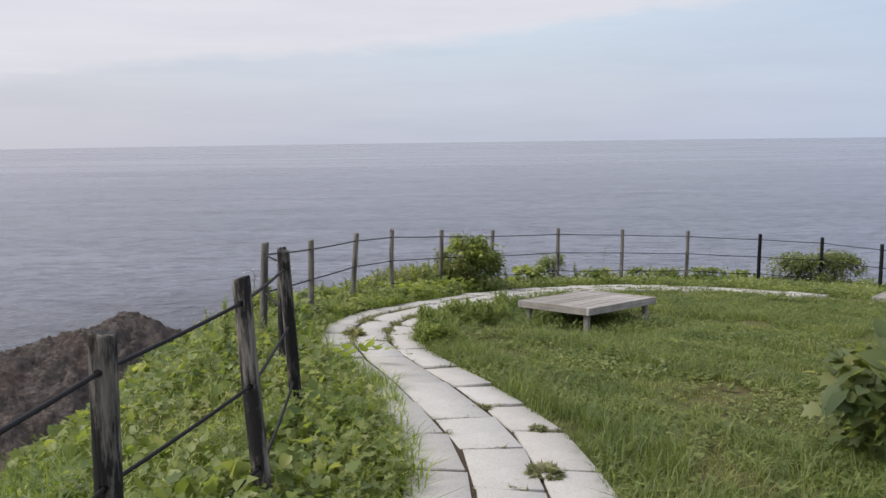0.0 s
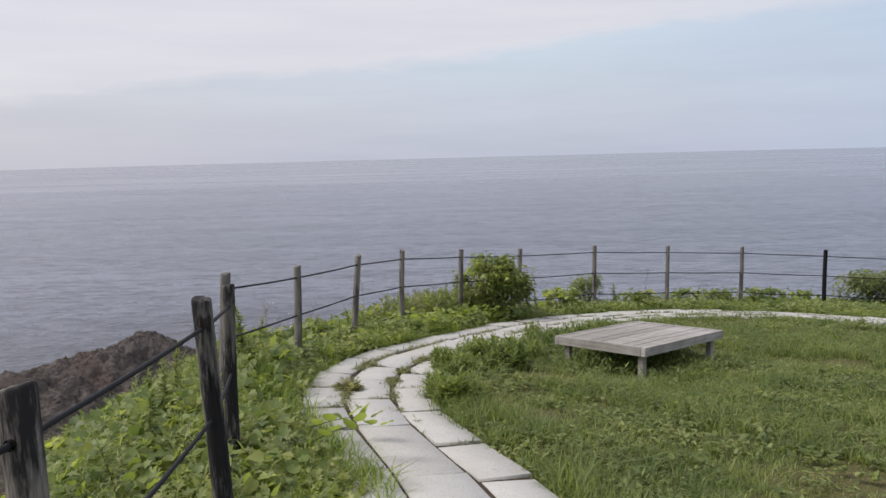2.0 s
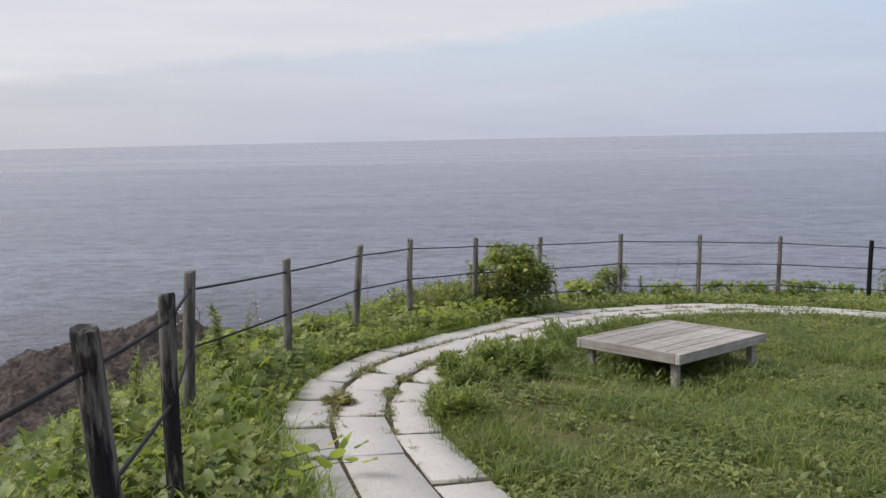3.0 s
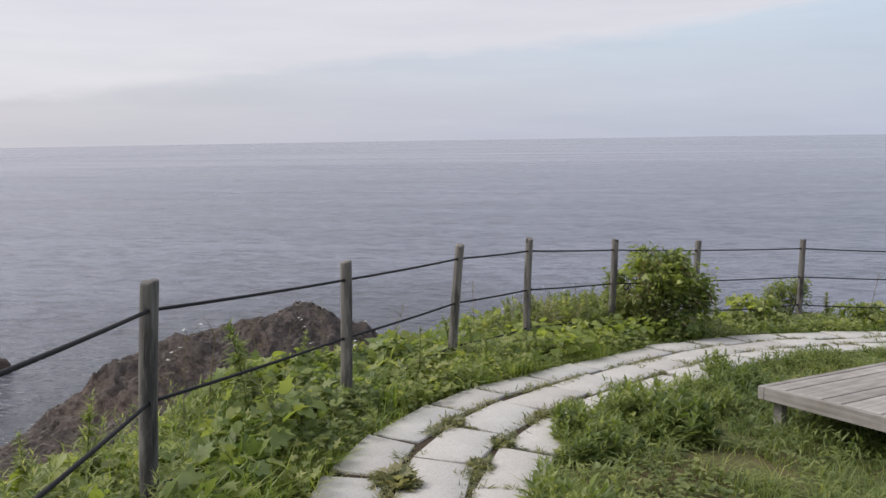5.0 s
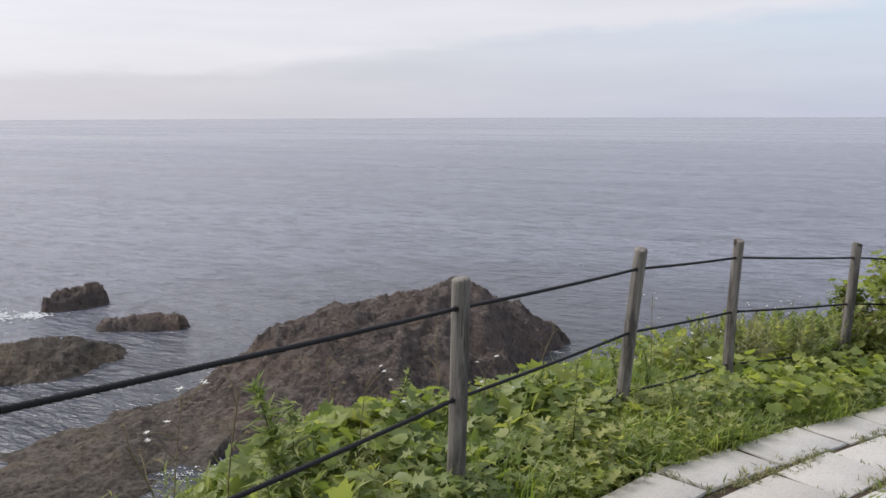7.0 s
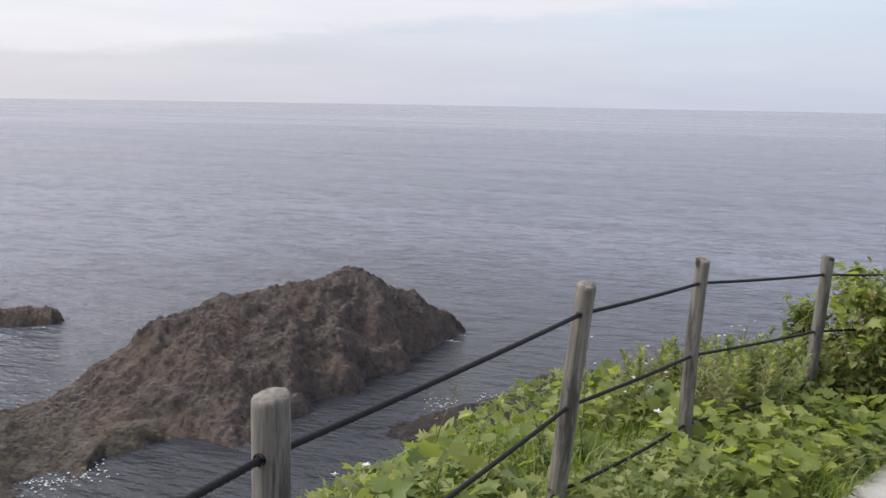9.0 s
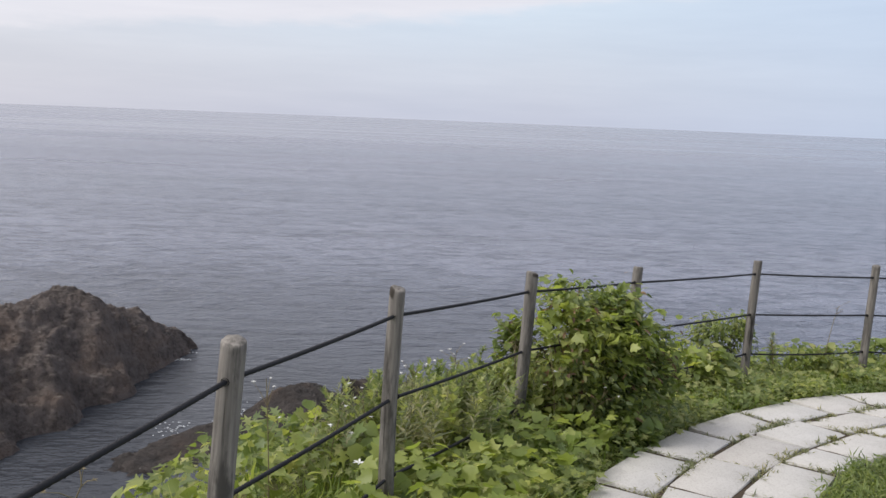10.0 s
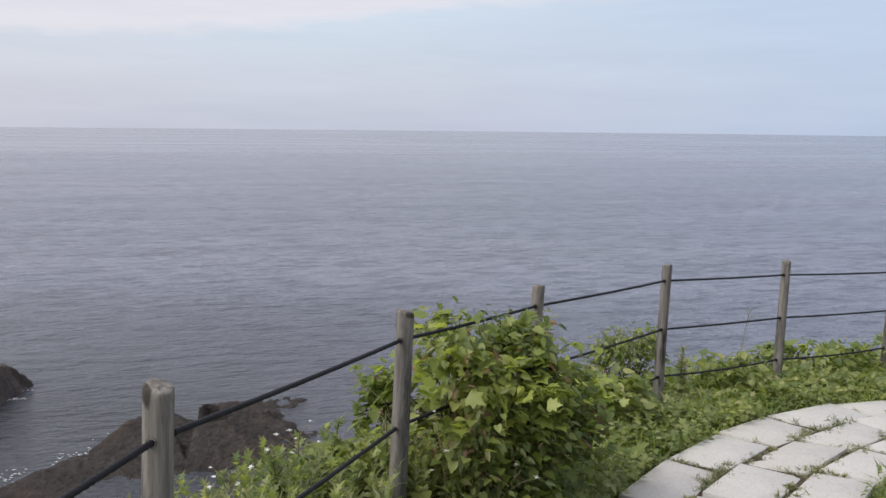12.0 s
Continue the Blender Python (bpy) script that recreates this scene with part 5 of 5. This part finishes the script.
# single plants
def tuft(s, off, size, seed):
    r = np.random.default_rng(seed)
    x, y = on_path(s, off)
    t = thing("weed_tuft", float(x), float(y), float(ground(x, y)) + 0.01)
    n = 130
    a = r.uniform(0, 2 * np.pi, n)
    rad = size * np.sqrt(r.random(n)) * 0.6
    pos = np.stack([np.cos(a) * rad, np.sin(a) * rad, size * 0.55 * r.random(n) * (1 - rad / size)], 1)
    mesh_object("foliage", *leaves(CUT, pos, a - np.pi / 2 + r.normal(0, 0.4, n), r.normal(38, 20, n), r.normal(0, 25, n), size * r.uniform(0.3, 0.6, n)), SAGE, t)
    v = [tube(np.array([(0, 0, -0.03), (math.cos(b) * size * 0.2, math.sin(b) * size * 0.2, size * 0.2), (math.cos(b) * size * 0.45, math.sin(b) * size * 0.45, size * 0.5)]), (0.003, 0.002, 0.001), 4) for b in np.arange(6)]
    mesh_object("stalk", *joined(*v), STEM, t)
    tagged(t, "feathery grey-green weed growing in a slab joint", "weed", "weeds on the path")


for k, (s, off, size) in enumerate(((3.62, 0.43, 0.13), (4.42, 0.57, 0.09), (4.95, 0.36, 0.08), (5.0, 0.27, 0.05), (8.0, 0.03, 0.15), (8.45, 0.41, 0.10), (8.9, 0.42, 0.10), (9.1, 0.03, 0.11), (9.7, 0.41, 0.09), (14.4, 0.05, 0.07), (14.75, 0.06, 0.06), (15.0, 0.44, 0.06), (15.7, 0.14, 0.05))):
    tuft(s, off, size, 300 + k)


def spike(x, y, high, seed, mat=HERB):
    """A tall leafy weed: one stem, narrow leaves all the way up."""
    r = np.random.default_rng(seed)
    t = thing("tall_weed", x, y, float(terrain(np.array([x]), np.array([y]))[0]))
    b = r.normal(0, 0.05, 2)
    k = np.linspace(0, 1, 9)
    pts = np.stack([b[0] * k ** 2, b[1] * k ** 2, high * k - 0.03 * (k == 0)], 1)
    mesh_object("stem", *tube(pts, np.linspace(0.005, 0.0015, 9), 5), STEM, t)
    n = int(high * 300)
    q = r.random(n)
    a = r.uniform(0, 2 * np.pi, n)
    pos = np.stack([b[0] * q ** 2, b[1] * q ** 2, high * (0.12 + 0.88 * q)], 1)
    size = high * 0.21 * (1.1 - q * 0.7) * r.uniform(0.6, 1.2, n)
    mesh_object("foliage", *joined(leaves(LANCE, pos, a, 8 + 45 * q + r.normal(0, 20, n), r.normal(0, 20, n), size), leaves(CUT, pos[::3], a[::3] + 1, r.normal(20, 18, len(pos[::3])), 0, size[::3] * 0.9)), mat, t)
    tagged(t, "tall leafy green weed standing on the bank", "weed", "tall weeds on the bank")


for k, (x, y, h) in enumerate(((-1.95, 8.25, 0.70), (-2.05, 8.45, 0.55), (-1.85, 8.05, 0.45), (-2.2, 7.2, 0.5), (-2.3, 6.95, 0.42), (-2.1, 9.3, 0.45), (-1.75, 10.3, 0.42), (-1.6, 10.6, 0.36), (-1.45, 11.1, 0.42), (-1.3, 11.35, 0.34),
                               (-1.1, 12.3, 0.5), (-0.9, 12.65, 0.55), (-0.55, 13.2, 0.5), (-0.35, 13.5, 0.6), (-1.55, 4.8, 0.5), (-1.7, 5.5, 0.55), (-1.9, 6.3, 0.6), (-1.35, 9.7, 0.4), (-1.0, 10.6, 0.35), (1.2, 14.9, 0.45), (2.7, 15.8, 0.5), (4.0, 16.3, 0.4), (7.2, 16.8, 0.5))):
    spike(x, y, h, 400 + k, LUSH if k % 3 == 0 else HERB)


def flower_stalk(x, y, high, heads, seed, white=True):
    """A thin branching stalk with small flower heads."""
    r = np.random.default_rng(seed)
    t = thing("flower_stalk", x, y, float(terrain(np.array([x]), np.array([y]))[0]))
    b = r.normal(0, 0.08, 2)
    k = np.linspace(0, 1, 7)
    pts = np.stack([b[0] * k ** 2, b[1] * k ** 2, high * k - 0.03 * (k == 0)], 1)
    stems = [tube(pts, np.linspace(0.0035, 0.0015, 7) * (1 if white else 1.5), 4)]
    for i in range(heads):
        q = r.uniform(0.55, 1.0)
        root = np.array([b[0] * q * q, b[1] * q * q, high * q])
        end = root + np.array([*r.normal(0, 0.06, 2), r.uniform(0.03, 0.10)])
        stems.append(tube(np.array([root, (root + end) / 2 + (0, 0, 0.01), end]), (0.0018, 0.0015, 0.001), 4))
        n = 7
        a = np.arange(n) * 2 * np.pi / n
        pair = leaves(OVAL, np.repeat(end[None], n, 0), a, r.uniform(10, 50, n), 0, r.uniform(0.008, 0.017))
        mesh_object("flower", *pair, PETAL if white else STALK, t, "small white flower" if white else "brown seed head")
    mesh_object("stem", *joined(*stems), STALK, t)
    tagged(t, "thin stalk topped with small white flowers" if white else "dry brown seed stalk above the weeds", "flower", "flower stalks on the bank")


spots = ((-1.15, 12.2), (-0.95, 12.5), (-0.75, 12.85), (-0.5, 13.3), (-1.35, 11.7), (0.35, 13.15), (0.5, 13.35), (0.15, 13.1), (-1.95, 8.7), (-2.15, 7.9), (-1.9, 9.9))
for k, (x, y) in enumerate(spots):
    flower_stalk(x, y, 0.42 + 0.07 * (k % 5), 4 + k % 4, 500 + k)
for k, (x, y, h) in enumerate(((3.25, 15.85, 0.75), (-2.15, 8.15, 0.65), (-2.25, 8.0, 0.55), (-2.3, 9.1, 0.6), (-2.2, 10.0, 0.6), (-1.95, 10.9, 0.5), (0.05, 13.35, 0.7), (-0.1, 13.2, 0.65), (2.65, 15.6, 0.4))):
    flower_stalk(x, y, h, 6, 560 + k, False)


def blossom(x, y, up, size, seed):
    r = np.random.default_rng(seed)
    t = thing("white_blossom", x, y, float(terrain(np.array([x]), np.array([y]))[0]))
    mesh_object("stem", *tube(np.array([(0, 0, -0.02), (0.005, 0, up * 0.5), (0, 0.005, up)]), 0.003, 5), STEM, t)
    n = 6
    mesh_object("corolla", *leaves(OVAL, np.repeat([(0, 0.005, up)], n, 0), np.arange(n) * 6.283 / n, r.normal(28, 8, n), 0, size), PETAL, t)
    tagged(t, "single open white blossom among the weeds", "flower", "white blossoms on the bank")


for k, (x, y, up) in enumerate(((0.75, 13.3, 0.14), (-0.98, 12.0, 0.22), (7.4, 15.8, 0.15), (7.6, 15.9, 0.2))):
    blossom(x, y, up, 0.034, 600 + k)

def tendril(x, y, up, seed):
    """A vine shoot arching over the path with a few large leaves."""
    r = np.random.default_rng(seed)
    t = thing("vine_shoot", x - 0.5, y - 0.15, float(ground(x - 0.5, y - 0.15)))
    k = np.linspace(0, 1, 8)
    pts = np.stack([0.5 * k, 0.15 * k, up * np.sin(k * 1.9) + 0.05], 1)
    mesh_object("stem", *tube(pts, np.linspace(0.004, 0.002, 8), 5), STEM, t)
    q = np.array([pts[-1], pts[-1] + (0.07, 0.02, -0.01), pts[-2] + (0, 0.03, 0.01), pts[-4], pts[-5], pts[-3] + (0.02, -0.04, 0)])
    for i, c in enumerate(q):
        mesh_object("leaf", *leaves(HEART, c[None], np.array([r.uniform(2.2, 4.2)]), np.array([r.uniform(35, 75)]), np.array([r.normal(0, 20)]), np.array([r.uniform(0.09, 0.13)])), BRIGHT, t)
    tagged(t, "pale green vine shoot reaching out over the slabs", "vine", "vine shoots")


tendril(-0.51, 5.97, 0.16, 700)
tendril(-0.62, 6.35, 0.10, 701)

# ---- soil packed between the slabs ----
sta, share = np.arange(-6.9, 20.4, 0.08), np.linspace(0.015, 0.985, 25)
sg, og = np.meshgrid(sta, share, indexing="ij")
og = row_edges(0, sg)[0] * (1 - og) + row_edges(2, sg)[1] * og
bx, by = on_path(sg.ravel(), og.ravel())
bed = np.stack([bx, by, ground(bx, by) + 0.023 + 0.004 * lumps(bx, by, 21.0, 2.0)], 1) - np.array(pavement.location)
tagged(mesh_object("joint_soil", bed, grid_faces(len(sta), len(share)), BED, pavement), "dark soil packed in the joints", kind="stuff")

# ---- the slabs of the pavement ----
for c, corners in slabs:
    top = corners.copy()
    inset = corners + (corners.mean(0) - corners) * (0.006 / np.maximum(np.linalg.norm(corners[:, :2], axis=1), 0.1))[:, None]
    inset[:, 2] = corners[:, 2] + 0.003
    low = corners.copy()
    low[:, 2] = corners[:, 2] - 0.055
    v = np.concatenate([inset, top, low])
    f = [(0, 1, 2, 3)]
    for i in range(4):
        j = (i + 1) % 4
        f += [(4 + i, 4 + j, j, i), (8 + i, 8 + j, 4 + j, 4 + i)]
    ob = mesh_object("slab", v, f, SLAB, pavement)
    ob.location = Vector(c) - pavement.location
